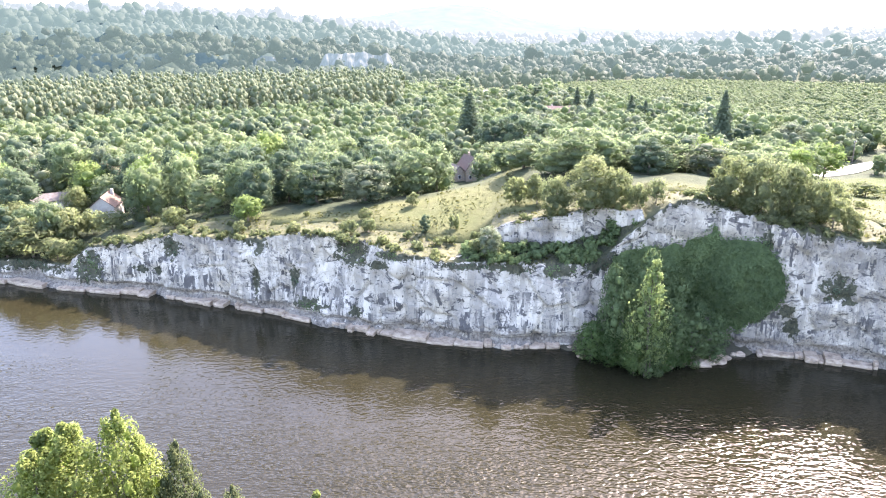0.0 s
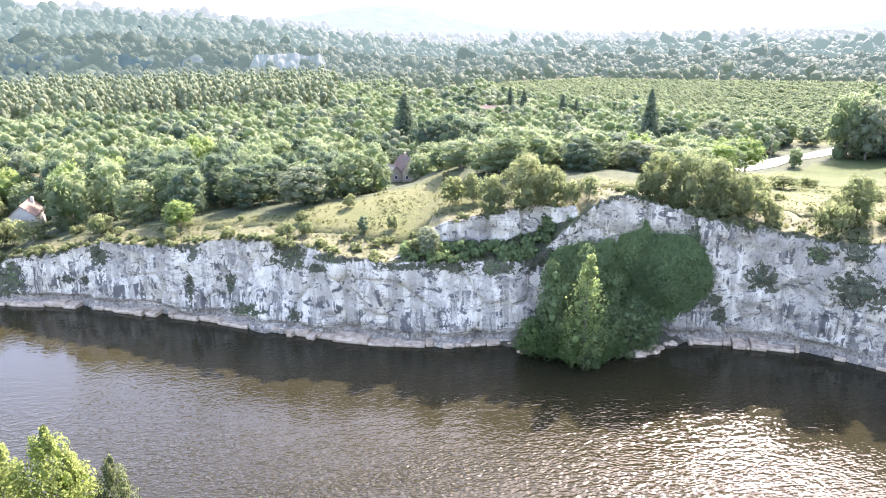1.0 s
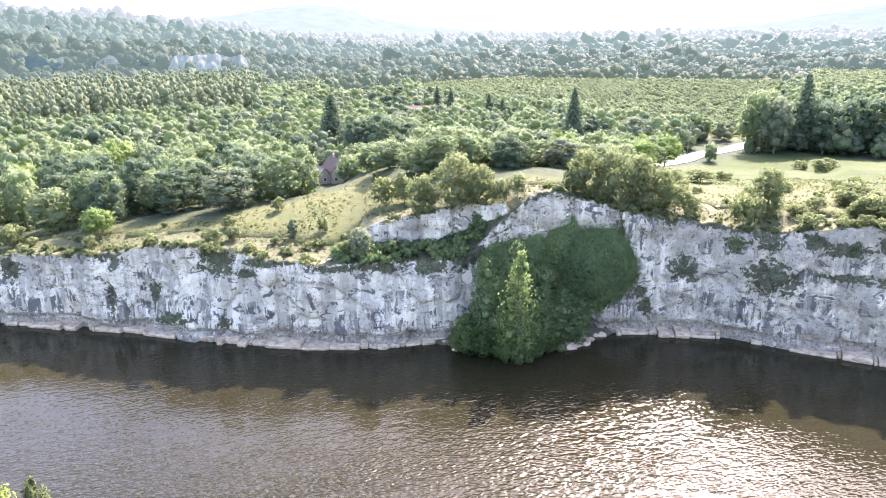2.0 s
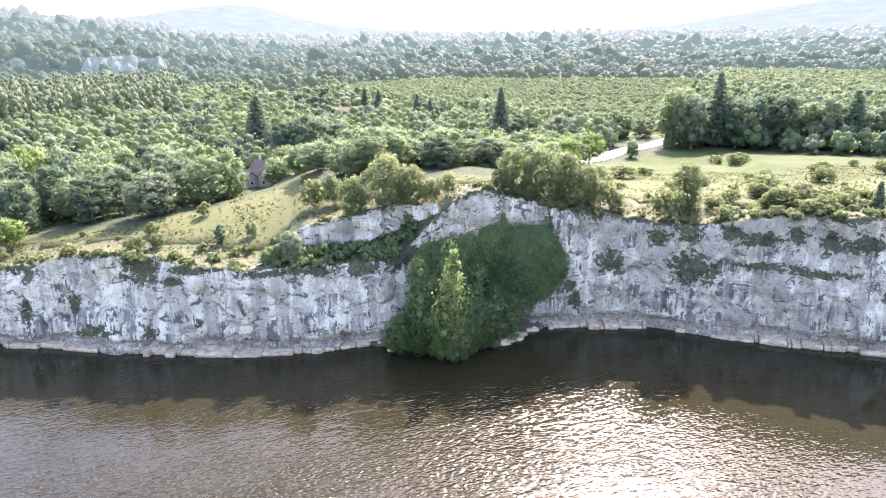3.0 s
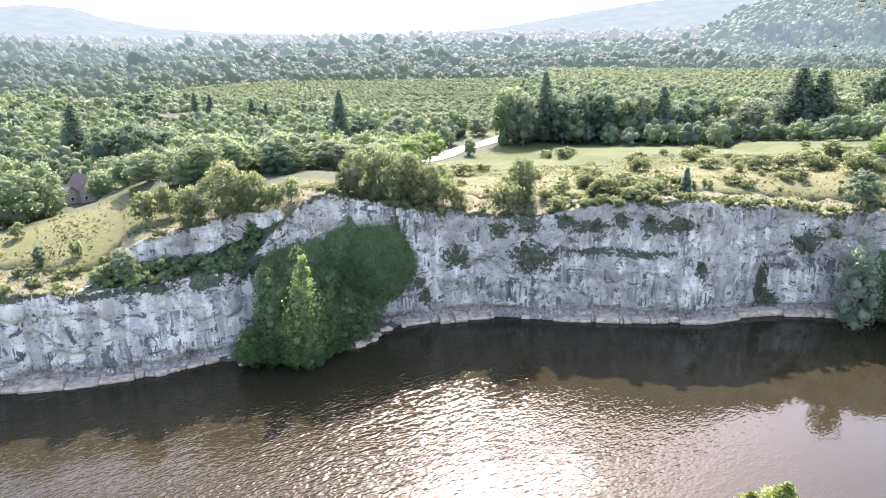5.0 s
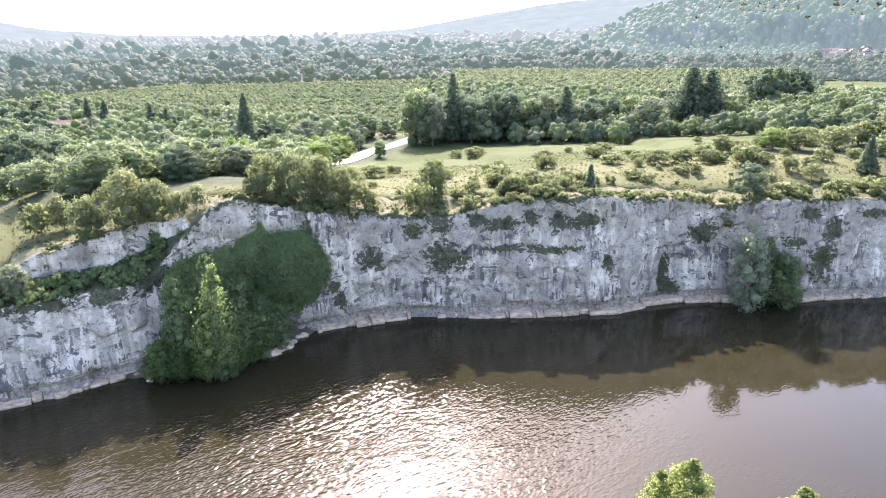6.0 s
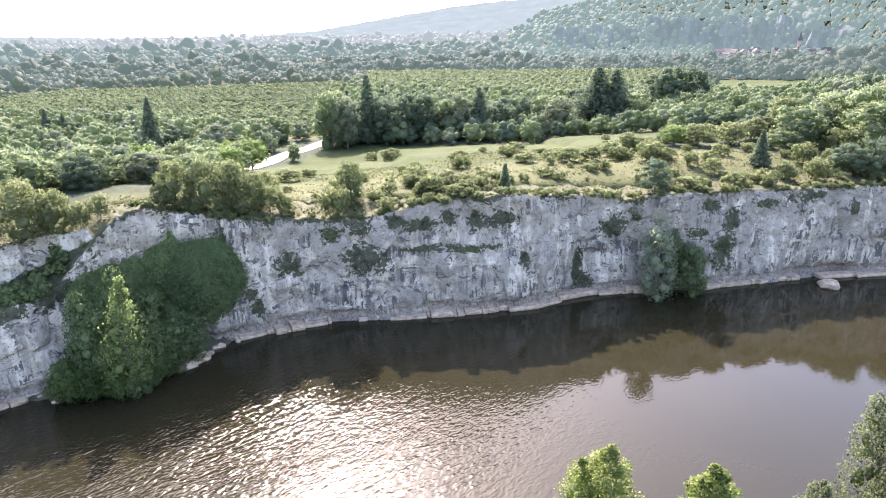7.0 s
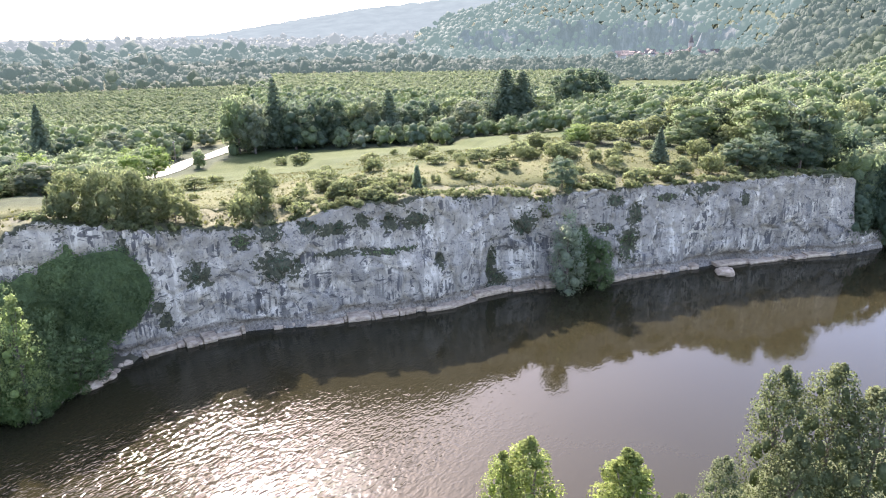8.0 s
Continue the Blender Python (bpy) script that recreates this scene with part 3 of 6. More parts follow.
# Plates of clean pale rock: along the shore, height, half width, half height.
BARE = [(376, 7.2, 6.0, 6.6), (366, 4.9, 4.6, 2.8), (390.5, 6.4, 4.4, 5.0), (352, 18, 6.0, 2.6), (372, 17.4, 8.0, 2.6), (311, 10.8, 1.8, 7.0), (223, 9.0, 12.5, 5.4), (254.5, 10.6, 6.5, 5.6),
        (199, 9.2, 4.6, 7.0), (236, 15.0, 11.0, 2.0), (434.5, 11.5, 8.0, 6.0), (452.5, 5.0, 9.0, 2.2), (182, 8.0, 7.0, 4.5), (300, 25.0, 8.0, 2.0), (284, 22.0, 3.0, 4.0), (328, 8.0, 3.0, 3.5)]


def bare_at(s, z):
    g = 0.0
    for ms, mz, mw, mh in BARE:
        q = ((s - ms - 0.12 * (z - mz)) / mw) ** 2 + ((z - mz) / mh) ** 2
        if q < 5:
            g = max(g, (0.33 if ms < 290 else 0.24) * math.exp(-0.45 * q))
    return g


def moss_shade_at(s, z):
    g = 0.0
    for ms, mz, mw, mh in MOSS_SHADE:
        q = ((s - ms) / mw) ** 2 + ((z - mz) / mh) ** 2
        if q < 5:
            g = max(g, 0.36 * math.exp(-0.34 * q))
    return g


def build_cliff():
    cols = np.arange(100.0, 500.0, 0.45)
    nf, ns, nb, nc = 54, 9, 16, 9
    verts, mask, moss_shade, weather, bare = [], [], [], [], []
    for s in cols:
        x0, y0 = shore_at(s)
        nx, ny = shore_normal(s)
        zl, zt, led = float(rim_low(s)), float(rim_top(s)), float(ledge(s))
        zl += 0.5 * fbm(s / 3.0, 0.0, 77.0, 3) + 0.5 * fbm(s / 0.9, 4.0, 57.0, 2)
        row = []
        for i in range(nf):
            z = -1.5 + (zl + 1.5) * (i / (nf - 1))
            row.append((face_in(s, z, zl), z, 0.0))
        dl = row[-1][0]
        for i in range(1, ns + 1):
            k = i / ns
            row.append((dl + (0.25 + led) * k, zl + 0.15 * k + 0.3 * led * k + 0.25 * min(led, 1) * fbm(s / 2.0, k * 3, 5.0, 3), 1.0))
        dm, zm = row[-1][0], row[-1][1]
        zb = max(zt + 0.4 * fbm(s / 2.4, 9.0, 3.0, 3), zm) if led > 0.4 else zm
        for i in range(1, nb + 1):
            k = i / nb
            row.append((dm + 0.5 * k + min(led, 1) * (0.9 * fbm(s / 5.0, k * 1.5, 13.0, 3) - 0.1) * math.sin(math.pi * min(1, k * 1.2)), zm + (zb - zm) * k, 0.0 if led > 0.4 else 1.0))
        dr, zr = row[-1][0], row[-1][1]
        end = 15.0 + led
        cx, cy = x0 + nx * end, y0 + ny * end
        for i in range(1, nc + 1):
            k = i / nc
            d = dr + (end - dr) * k
            g = float(land(x0 + nx * d, y0 + ny * d, 1.0)[0]) + 0.1 * (1 - k) - 0.25 * k
            w = smooth(0.0, 0.45, k)
            row.append((d, zr * (1 - w) + g * w, 1.0))
        for d, z, g in row:
            verts.append((x0 + nx * d, y0 + ny * d, z))
            mask.append(g)
            bare.append(bare_at(s, z) if d < 8 else 0.0)
            weather.append(float(smooth(278, 296, s)) * (0.75 + 0.25 * float(smooth(330, 345, s)) + 0.25 * float(smooth(395, 420, s))))
            rim = 0.34 * math.exp(-max(0.0, zl - z) / 1.9) * (0.62 + 0.8 * fbm(s / 7.0, 2.0, 3.3, 3)) if z <= zl + 0.05 else 0.0
            shelf = 0.36 * min(led, 1.0) if g > 0.5 and 0.3 < z - zl < 0.4 * led + 1.5 and led > 0.4 else 0.0
            moss_shade.append(max(moss_shade_at(s, z), rim, shelf) if d < 12 else 0.0)
    nv = nf + ns + nb + nc
    ob = mesh_object("cliff", np.array(verts), grid_faces(len(cols), nv)[:, ::-1], ROCK, masks={"grass": mask, "moss_shade": moss_shade, "weather": weather, "bare": bare})
    return tagged(ob, "tall pale limestone cliff with dark streaks along the river", "cliff", kind="structure")


CLIFF = build_cliff()


def on_cliff(s, z, out=0.0):
    """Place on the rock face, out metres proud of it, and the way it faces."""
    zl = float(rim_low(s))
    d = face_in(s, min(z, zl), zl) - out
    x0, y0 = shore_at(s)
    nx, ny = shore_normal(s)
    return Vector((x0 + nx * d, y0 + ny * d, z)), Vector((-nx, -ny, 0))


def build_ledge():
    """Undercut ledge at the waterline, broken into blocks."""
    rng = random.Random(5)
    s = 118.0
    while s < 484:
        w = rng.choice((0.9, 1.6, 2.6, 4.5, 7.5)) * rng.uniform(0.8, 1.3)
        if not (270 < s + w / 2 < 303) and rng.random() > 0.07:
            h, out = rng.uniform(0.45, 1.2), rng.uniform(-0.5, 0.8)
            n = 7
            verts, faces = [], []
            for i in range(n):
                q = s + 0.08 + (w - 0.16) * i / (n - 1)
                x0, y0 = shore_at(q)
                nx, ny = shore_normal(q)
                end = 0.12 if i in (0, n - 1) else 0.0
                j = [rng.uniform(-0.12, 0.12) for _ in range(4)]
                for d, z in ((2.6, -0.6), (-out + end + 0.25, -0.6), (-out + end + j[0], h * 0.45), (-out + end + 0.18 + j[1], h + j[2] * 0.6), (2.6, h + 0.12 + j[3] * 0.5)):
                    verts.append((x0 + nx * d, y0 + ny * d, z))
            for i in range(n - 1):
                for k in range(4):
                    a = i * 5 + k
                    faces.append((a, a + 1, a + 6, a + 5))
            faces += [(4, 3, 2, 1, 0), tuple(range((n - 1) * 5, n * 5))]
            mesh_object("ledge_block", verts, faces, LEDGE, CLIFF, shade=False)
        s += w
    return


build_ledge()


# ---- distance ----
def build_rock_band(name, a0, a1, r, z0, z1, step, label, mat):
    """A far wall of rock along an arc round the valley."""
    verts = []
    arc = np.arange(a0, a1, step)
    nv = 14
    for a in arc:
        top = z1 * (0.9 + 0.2 * fbm(a * 0.7 + r, 2.0, 5.5, 3)) * min(1, 0.35 + 2.2 * math.sin(math.pi * (a - a0) / (a1 - a0 + 1e-6)))
        for i in range(nv):
            k = i / (nv - 1)
            rr = r * (1 + 0.02 * fbm(a * 0.8, k * 1.2, 7.0, 3) + 0.004 * fbm(a * 4.0, k * 0.7, 3.0, 3)) + 14 * k
            verts.append((-rr * math.sin(radians(a)), rr * math.cos(radians(a)), z0 + (max(top, 4) - 0) * k))
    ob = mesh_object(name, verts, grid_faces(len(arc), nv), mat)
    return tagged(ob, label, "cliff", kind="structure")


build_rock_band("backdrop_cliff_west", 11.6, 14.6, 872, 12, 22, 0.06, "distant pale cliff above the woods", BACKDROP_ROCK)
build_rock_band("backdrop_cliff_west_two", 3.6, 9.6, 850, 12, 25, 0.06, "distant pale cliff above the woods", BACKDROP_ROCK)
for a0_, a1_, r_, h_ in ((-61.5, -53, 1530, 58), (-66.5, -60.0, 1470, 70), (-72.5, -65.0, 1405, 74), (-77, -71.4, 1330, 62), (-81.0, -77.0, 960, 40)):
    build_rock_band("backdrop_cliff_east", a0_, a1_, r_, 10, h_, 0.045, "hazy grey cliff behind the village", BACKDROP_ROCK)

# Added scarp walls; wood shadow and blue haze are put into their colour.
for r_, lo_, hi_ in ((884, 855, 926), (1052, 1015, 1086), (1276, 1236, 1318)):
    arc_ = np.arange(1.0, 44.0, 0.15)
    verts_ = []
    for a_ in arc_:
        for k_ in (0.0, 0.35, 0.7, 1.0):
            rr_ = r_ * (1 + 0.022 * fbm(a_ * 0.35, k_, r_, 4)) + 10 * k_
            x_, y_ = -rr_ * math.sin(radians(a_)), rr_ * math.cos(radians(a_))
            za_ = float(far_land(-lo_ * math.sin(radians(a_)), lo_ * math.cos(radians(a_))))
            zb_ = float(far_land(-hi_ * math.sin(radians(a_)), hi_ * math.cos(radians(a_))))
            verts_.append((x_, y_, za_ - 2 + (zb_ - za_ + 5 + 6 * fbm(a_ * 0.8, 3.0, r_, 3)) * k_))
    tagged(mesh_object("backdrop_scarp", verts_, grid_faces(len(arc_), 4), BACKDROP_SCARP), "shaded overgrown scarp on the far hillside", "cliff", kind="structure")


def build_far_hills():
    """Two ridges that close the view, hazed blue through their emission."""
    arc = np.arange(-130, 70, 0.4)
    sky_line = np.interp(arc, [-130, -92, -70, -58, -52, -46, -40, -35, -30, -22, -14, -9, -6, -3.5, -1, 2, 5, 9, 16, 40, 70],
                         [3, 3.2, 3.2, 2.7, 2.3, 1.75, 0.85, 0.05, -0.3, -0.3, -0.1, 0.35, 0.95, 1.75, 1.95, 1.7, 1.2, 0.9, 0.8, 1.0, 1])
    verts = []
    for a, e in zip(arc, sky_line):
        for r, k in ((2900, -0.3), (3300, 0.25), (3650, 0.75), (3900, 1.0), (4300, 0.5)):
            z = 60 + 3900 * math.tan(radians(e)) * 1.0
            zz = 20 + (z - 20) * max(k, 0) + (10 * fbm(a * 0.5, k * 3, 4.0, 4) if k < 1 else 5 * fbm(a * 1.2, 1, 1, 4))
            verts.append((-r * math.sin(radians(a)), r * math.cos(radians(a)), zz))
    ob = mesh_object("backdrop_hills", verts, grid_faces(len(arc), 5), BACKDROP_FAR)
    tagged(ob, "hazy blue wooded ridges on the horizon", "hills", kind="structure")


build_far_hills()


def drape(name, poly, step, mat, label, lift=0.18):
    xs = np.array([p[0] for p in poly])
    ys = np.array([p[1] for p in poly])
    gx, gy = np.meshgrid(np.arange(xs.min(), xs.max() + step, step), np.arange(ys.min(), ys.max() + step, step), indexing="ij")
    nu, nv = gx.shape
    x, y = gx.ravel(), gy.ravel()
    f = grid_faces(nu, nv)
    keep = inside(x[f].mean(1), y[f].mean(1), poly)
    f = f[keep]
    used, inv = np.unique(f, return_inverse=True)
    v = np.stack([x, y, land(x, y) + lift], -1)[used]
    ob = mesh_object(name, v, inv.reshape(-1, 4), mat)
    return tagged(ob, label, "field", kind="structure")


drape("field_west", FIELD_WEST, 4, STRAW, "pale mown field between the woods")
drape("field_east", FIELD_EAST, 6, FIELD, "flat green field before the village")


def build_road():
    pts = np.array(ROAD, float)
    L = np.concatenate([[0], np.cumsum(np.hypot(*np.diff(pts, axis=0).T))])
    t = np.arange(0, L[-1], 1.5)
    x, y = np.interp(t, L, pts[:, 0]), np.interp(t, L, pts[:, 1])
    dx, dy = np.gradient(x), np.gradient(y)
    n = np.hypot(dx, dy)
    verts = []
    for i in range(len(t)):
        for w in (-3.4, -1.2, 1.2, 3.4):
            px, py = x[i] - dy[i] / n[i] * w * (1 + 0.2 * math.sin(t[i] * 0.3)), y[i] + dx[i] / n[i] * w
            verts.append((px, py, 0))
    v = np.array(verts)
    v[:, 2] = land(v[:, 0], v[:, 1]) + 0.3
    ob = mesh_object("road", v, grid_faces(len(t), 4), GRAVEL)
    tagged(ob, "pale gravel track across the pasture", "road", kind="structure")


build_road()


# ---- plants: meshes ----
def ico(sub):
    bm = bmesh.new()
    bmesh.ops.create_icosphere(bm, subdivisions=sub, radius=1.0)
    v = np.array([q.co[:] for q in bm.verts])
    f = np.array([[q.index for q in p.verts] for p in bm.faces])
    bm.free()
    return v, f


ICO1, ICO2 = ico(1), ico(2)


def rand_dirs(rng, n):
    v = rng.normal(size=(n, 3))
    return v / np.linalg.norm(v, axis=1)[:, None]


def tuft_quads(rng, p, nrm, size, droop=0.0, long=1.0, blade=False):
    """A small ragged leaf spray, or with blade a single three-cornered leaf, at each place p, facing about nrm."""
    n = len(p)
    nn = nrm + 0.65 * rng.normal(size=(n, 3))
    nn /= np.linalg.norm(nn, axis=1)[:, None]
    t = np.cross(nn, rng.normal(size=(n, 3)))
    t /= np.linalg.norm(t, axis=1)[:, None]
    b = np.cross(nn, t)
    sz = (size * rng.uniform(0.55, 1.35, n))[:, None]
    j = lambda: rng.uniform(0.6, 1.2, (n, 1))
    v = np.stack([p - t * sz * j() * long, p - b * sz * 0.7 * j(), p + t * sz * j() * long + nn * sz * 0.25, p + b * sz * 0.7 * j()], 1)
    v[:, 2, 2] -= droop * sz[:, 0]
    if blade:
        return v[:, :3].reshape(-1, 3), np.arange(n * 3).reshape(n, 3)
    f = np.arange(n * 4).reshape(n, 4)
    return v.reshape(-1, 3), f


def soft(d, rng, wild=0.22):
    """Leaf normals that follow the bough they sit on, a little unruly."""
    q = d + wild * rng.normal(size=d.shape)
    return q / np.linalg.norm(q, axis=1)[:, None]


def lumpy_crown(rng, centres, radii, tufts, leaf, flat=0.85, core=0.74, sub=1, wild=0.28, fuzz=0.17, blade=False):
    """Crown of overlapping boughs: a leafy shell of sprays round dark inner masses."""
    V, F, N, base = [], [], [], 0
    whole = sum(np.asarray(q) for q in centres) / len(centres)
    cv, cf = ICO1 if sub == 1 else ICO2
    for c, r in zip(centres, radii):
        w = cv * (1 + 0.09 * rng.normal(size=(len(cv), 1)))
        w = c + w * r * core * np.array([1, 1, flat])
        V.append(w)
        N.append(cv)
        F.extend((cf + base).tolist())
        base += len(w)
        d = rand_dirs(rng, tufts)
        p = c + d * r * rng.uniform(1 - fuzz, 1 + fuzz, (tufts, 1)) * np.array([1, 1, flat])
        keep = np.ones(tufts, bool)
        for c2, r2 in zip(centres, radii):
            if c2 is not c:
                keep &= np.linalg.norm((p - c2) / np.array([1, 1, flat]), axis=1) > 0.8 * r2
        p, d = p[keep], d[keep]
        if len(p) == 0:
            continue
        v, f = tuft_quads(rng, p, d, leaf, blade=blade)
        V.append(v)
        o = p - whole
        o = d + 0.6 * o / (np.linalg.norm(o, axis=1)[:, None] + 1e-6)
        N.append(np.repeat(soft(o / np.linalg.norm(o, axis=1)[:, None], rng, wild), f.shape[1], axis=0))
        F.extend((f + base).tolist())
        base += len(v)
    return np.concatenate(V), F, np.concatenate(N)


def broad_lumps(rng, w, h, z0, n):
    """Centres and radii of the boughs of a round-headed tree: width w, crown from z0 to h."""
    c, r = [np.array([0, 0, z0 + (h - z0) * 0.5])], [min(w * 0.36, (h - z0) * 0.42)]
    for i in range(n):
        a = 2.399963 * i + rng.uniform(-0.5, 0.5)
        k = (i + 0.5) / n
        el = math.asin(1 - 1.8 * k)
        rr = w * rng.uniform(0.13, 0.24)
        q = np.array([math.cos(a) * math.cos(el) * (w / 2 - rr), math.sin(a) * math.cos(el) * (w / 2 - rr), z0 + (h - z0) * 0.5 + math.sin(el) * ((h - z0) / 2 - rr * 0.8)])
        q[:2] *= rng.uniform(0.75, 1.12)
        q[2] += rng.uniform(-0.05, 0.07) * (h - z0)
        c.append(q)
        r.append(rr)
    return c, r


def tube(path, radii, sides=6):
    v, f = [], []
    path = [Vector(p) for p in path]
    for i, (p, r) in enumerate(zip(path, radii)):
        t = (path[min(i + 1, len(path) - 1)] - path[max(i - 1, 0)]).normalized()
        u = t.orthogonal().normalized()
        w = t.cross(u)
        for k in range(sides):
            a = 2 * math.pi * k / sides
            v.append(p + (u * math.cos(a) + w * math.sin(a)) * r)
    for i in range(len(path) - 1):
        for k in range(sides):
            a, b = i * sides + k, i * sides + (k + 1) % sides
            f.append((a, b, b + sides, a + sides))
    f.append(tuple(range((len(path) - 1) * sides, len(path) * sides)))
    return [tuple(q) for q in v], f


def joined(pieces):
    v, f = [], []
    for pv, pf in pieces:
        n = len(v)
        v += pv
        f += [tuple(i + n for i in q) for q in pf]
    return v, f


def trunk_mesh(rng, h, r, limbs, spread, sink=0.6):
    """Tapered trunk with rising limbs."""
    lean = rng.uniform(-0.04, 0.04, 2) * h
    path = [(lean[0] * k * k, lean[1] * k * k, -sink + (h + sink) * k) for k in (0, 0.12, 0.4, 0.7, 1.0)]
    bits = [tube(path, [r * 1.35, r, r * 0.8, r * 0.5, r * 0.15])]
    for i in range(limbs):
        k = rng.uniform(0.3, 0.75)
        a = 2.4 * i + rng.uniform(-0.4, 0.4)
        p = Vector((lean[0] * k * k, lean[1] * k * k, h * k))
        e = p + Vector((math.cos(a) * spread, math.sin(a) * spread, h * rng.uniform(0.15, 0.3)))
        bits.append(tube([p, p.lerp(e, 0.5) + Vector((0, 0, -0.04 * h)), e], [r * 0.45, r * 0.28, r * 0.08], 5))
    return joined(bits)


def thing(name, label, category, group=""):
    return tagged(new(name), label, category, group)


def tree_proto(name, label, seed, h, w, z0, lumps, tufts, leaf, mat, category="tree", group="", flat=0.85, limbs=4, sub=1, core=0.74, fuzz=0.22):
    rng = np.random.default_rng(seed)
    root = thing(name, label, category, group)
    tv, tf = trunk_mesh(rng, h * 0.72, max(0.05, h * 0.022), limbs, w * 0.25)
    mesh_object("trunk", tv, tf, BARK, root)
    c, r = broad_lumps(rng, w, h, z0, lumps)
    v, f, nn = lumpy_crown(rng, c, r, tufts, leaf, flat, core, sub, 0.3, fuzz, True)
    mesh_object("crown", v, f, mat, root, normals=nn)
    return root


def conifer_proto(name, label, seed, h, w, mat, tiers=15, per=24, leaf=0.9, open_=0.0, group="", taper=0.8):
    """Spire with drooping whorls; open_ loosens it to the flat plates of a cedar."""
    rng = np.random.default_rng(seed)
    root = thing(name, label, "tree", group)
    tv, tf = trunk_mesh(rng, h * 0.97, h * 0.018, 0, 0)
    mesh_object("trunk", tv, tf, BARK, root)
    V, F, base = [], [], 0
    for i in range(tiers):
        k = (i + 0.5) / tiers
        z = h * (0.07 + 0.92 * k)
        rad = w / 2 * ((1 - k) ** (taper - 0.3 * open_)) * min(1, 0.75 + 1.2 * k) * rng.uniform(0.8, 1.12) + 0.15
        n = max(5, int(per * (1 - 0.55 * k)))
        a = rng.uniform(0, 6.28) + np.arange(n) * 6.28 / n + rng.uniform(-0.2, 0.2, n)
        for q in range(6):
            t = (q + 0.8) / 6
            rr = rad * t * rng.uniform(0.8, 1.1, n)
            p = np.stack([np.cos(a) * rr, np.sin(a) * rr, z - (0.30 - 0.2 * open_) * rr + rng.uniform(-0.25, 0.25, n) * h / tiers], -1)
            nm = np.stack([np.cos(a) * 0.9, np.sin(a) * 0.9, np.full(n, 0.7)], -1)
            v, f = tuft_quads(rng, p, nm, leaf * (0.85 + 0.6 * (1 - k)), 0.35, 1.2)
            V.append(v)
            F.extend((f + base).tolist())
            base += len(v)
    core = [tube([(0, 0, h * 0.06), (0, 0, h * 0.3), (0, 0, h * 0.9)], [w * 0.1, w * 0.1, 0.1], 9)]
    cv, cf = joined(core)
    F.extend([tuple(i + base for i in q) for q in cf])
    V.append(np.array(cv))
    mesh_object("crown", np.concatenate(V), F, mat, root)
    return root


def column_proto(name, label, seed, h, w, mat, lumps=22, tufts=120, leaf=0.28, group="", z0=0.12):
    """Poplar: a narrow column of rising boughs."""
    rng = np.random.default_rng(seed)
    root = thing(name, label, "tree", group)
    tv, tf = trunk_mesh(rng, h * 0.9, h * 0.014, 6, w * 0.25)
    mesh_object("trunk", tv, tf, BARK, root)
    c, r = [], []
    for i in range(lumps):
        k = (i + 0.5) / lumps
        env = w * 0.62 * (1 - k ** 5) ** 0.7 * min(1, 0.55 + k)
        rr = max(0.3, env * rng.uniform(0.34, 0.5))
        a = 2.4 * i
        off = max(0, env - rr) * rng.uniform(0.8, 1.15)
        c.append(np.array([math.cos(a) * off, math.sin(a) * off, h * (z0 + (1 - z0) * k) - rr * 0.8]))
        r.append(rr)
    v, f, nn = lumpy_crown(rng, c, r, tufts, leaf, 1.7, 0.36, wild=0.5, fuzz=0.34)
    mesh_object("crown", v, f, mat, root, normals=nn)
    return root


PROTOS, USED, SIZES = {}, {}, {}


def put(kind, x, y, scale=1.0, turn=None, z=None, label="", squash=1.0, size=None):
    """Set a plant of that kind on the ground, scaled or fitted to a size (width, height); the first of each make is the model of the rest."""
    makes = PROTOS[kind]
    i = USED.get(kind, 0)
    USED[kind] = i + 1
    k = i % len(makes)
    if size:
        w, h = SIZES[kind][k % len(SIZES[kind])]
        scale, squash = size[0] / w, (size[1] / h) / (size[0] / w)
    if z is None:
        z = float(land(x, y)[0]) - 0.15
    ang = turn if turn is not None else (i * 137.5) % 360
    m = pose(x, y, z, 0, 0, ang) @ Matrix.Diagonal((scale, scale, scale * squash, 1))
    if not isinstance(makes[k], bpy.types.Object):
        makes[k] = makes[k]()
        ob = makes[k]
    else:
        ob = copy_thing(makes[k], Matrix.Identity(4))
    ob.matrix_basis = m
    if label:
        ob["label"] = label
    return ob


def maker(fn, *args, **kw):
    return lambda: fn(*args, **kw)


WOOD = "trees of the valley wood"
PROTOS["oak"] = [maker(tree_proto, "tree", "leafy green broadleaf tree in the valley wood", 100 + i, h, w, z0, 20, 110, lf * 0.72, LEAF, group=WOOD, core=0.66, fuzz=0.22)
                 for i, (h, w, z0, lf) in enumerate([(12, 10, -1.5, 0.52), (13.5, 9.5, -1.5, 0.52), (11, 11, -1.5, 0.55), (14.5, 10.5, -1.5, 0.54), (10.5, 8.5, -1.5, 0.48)])]
PROTOS["thicket"] = [maker(tree_proto, "tree", "bushy green tree leafy down to the ground", 120 + i, h, w, -1.5, 22, 280, 0.26, LEAF_BUSH, group="clifftop trees", core=0.55, fuzz=0.26) for i, (h, w) in enumerate([(8, 8), (9.5, 8), (7, 8.5), (8.5, 7)])]
PROTOS["dark"] = [maker(tree_proto, "tree", "dense dark green broadleaf tree in the valley", 140 + i, h, w, -2.0, 20, 110, 0.44, LEAF_DARK, group=WOOD, core=0.66, fuzz=0.22) for i, (h, w) in enumerate([(15, 12), (13, 11), (17, 11)])]
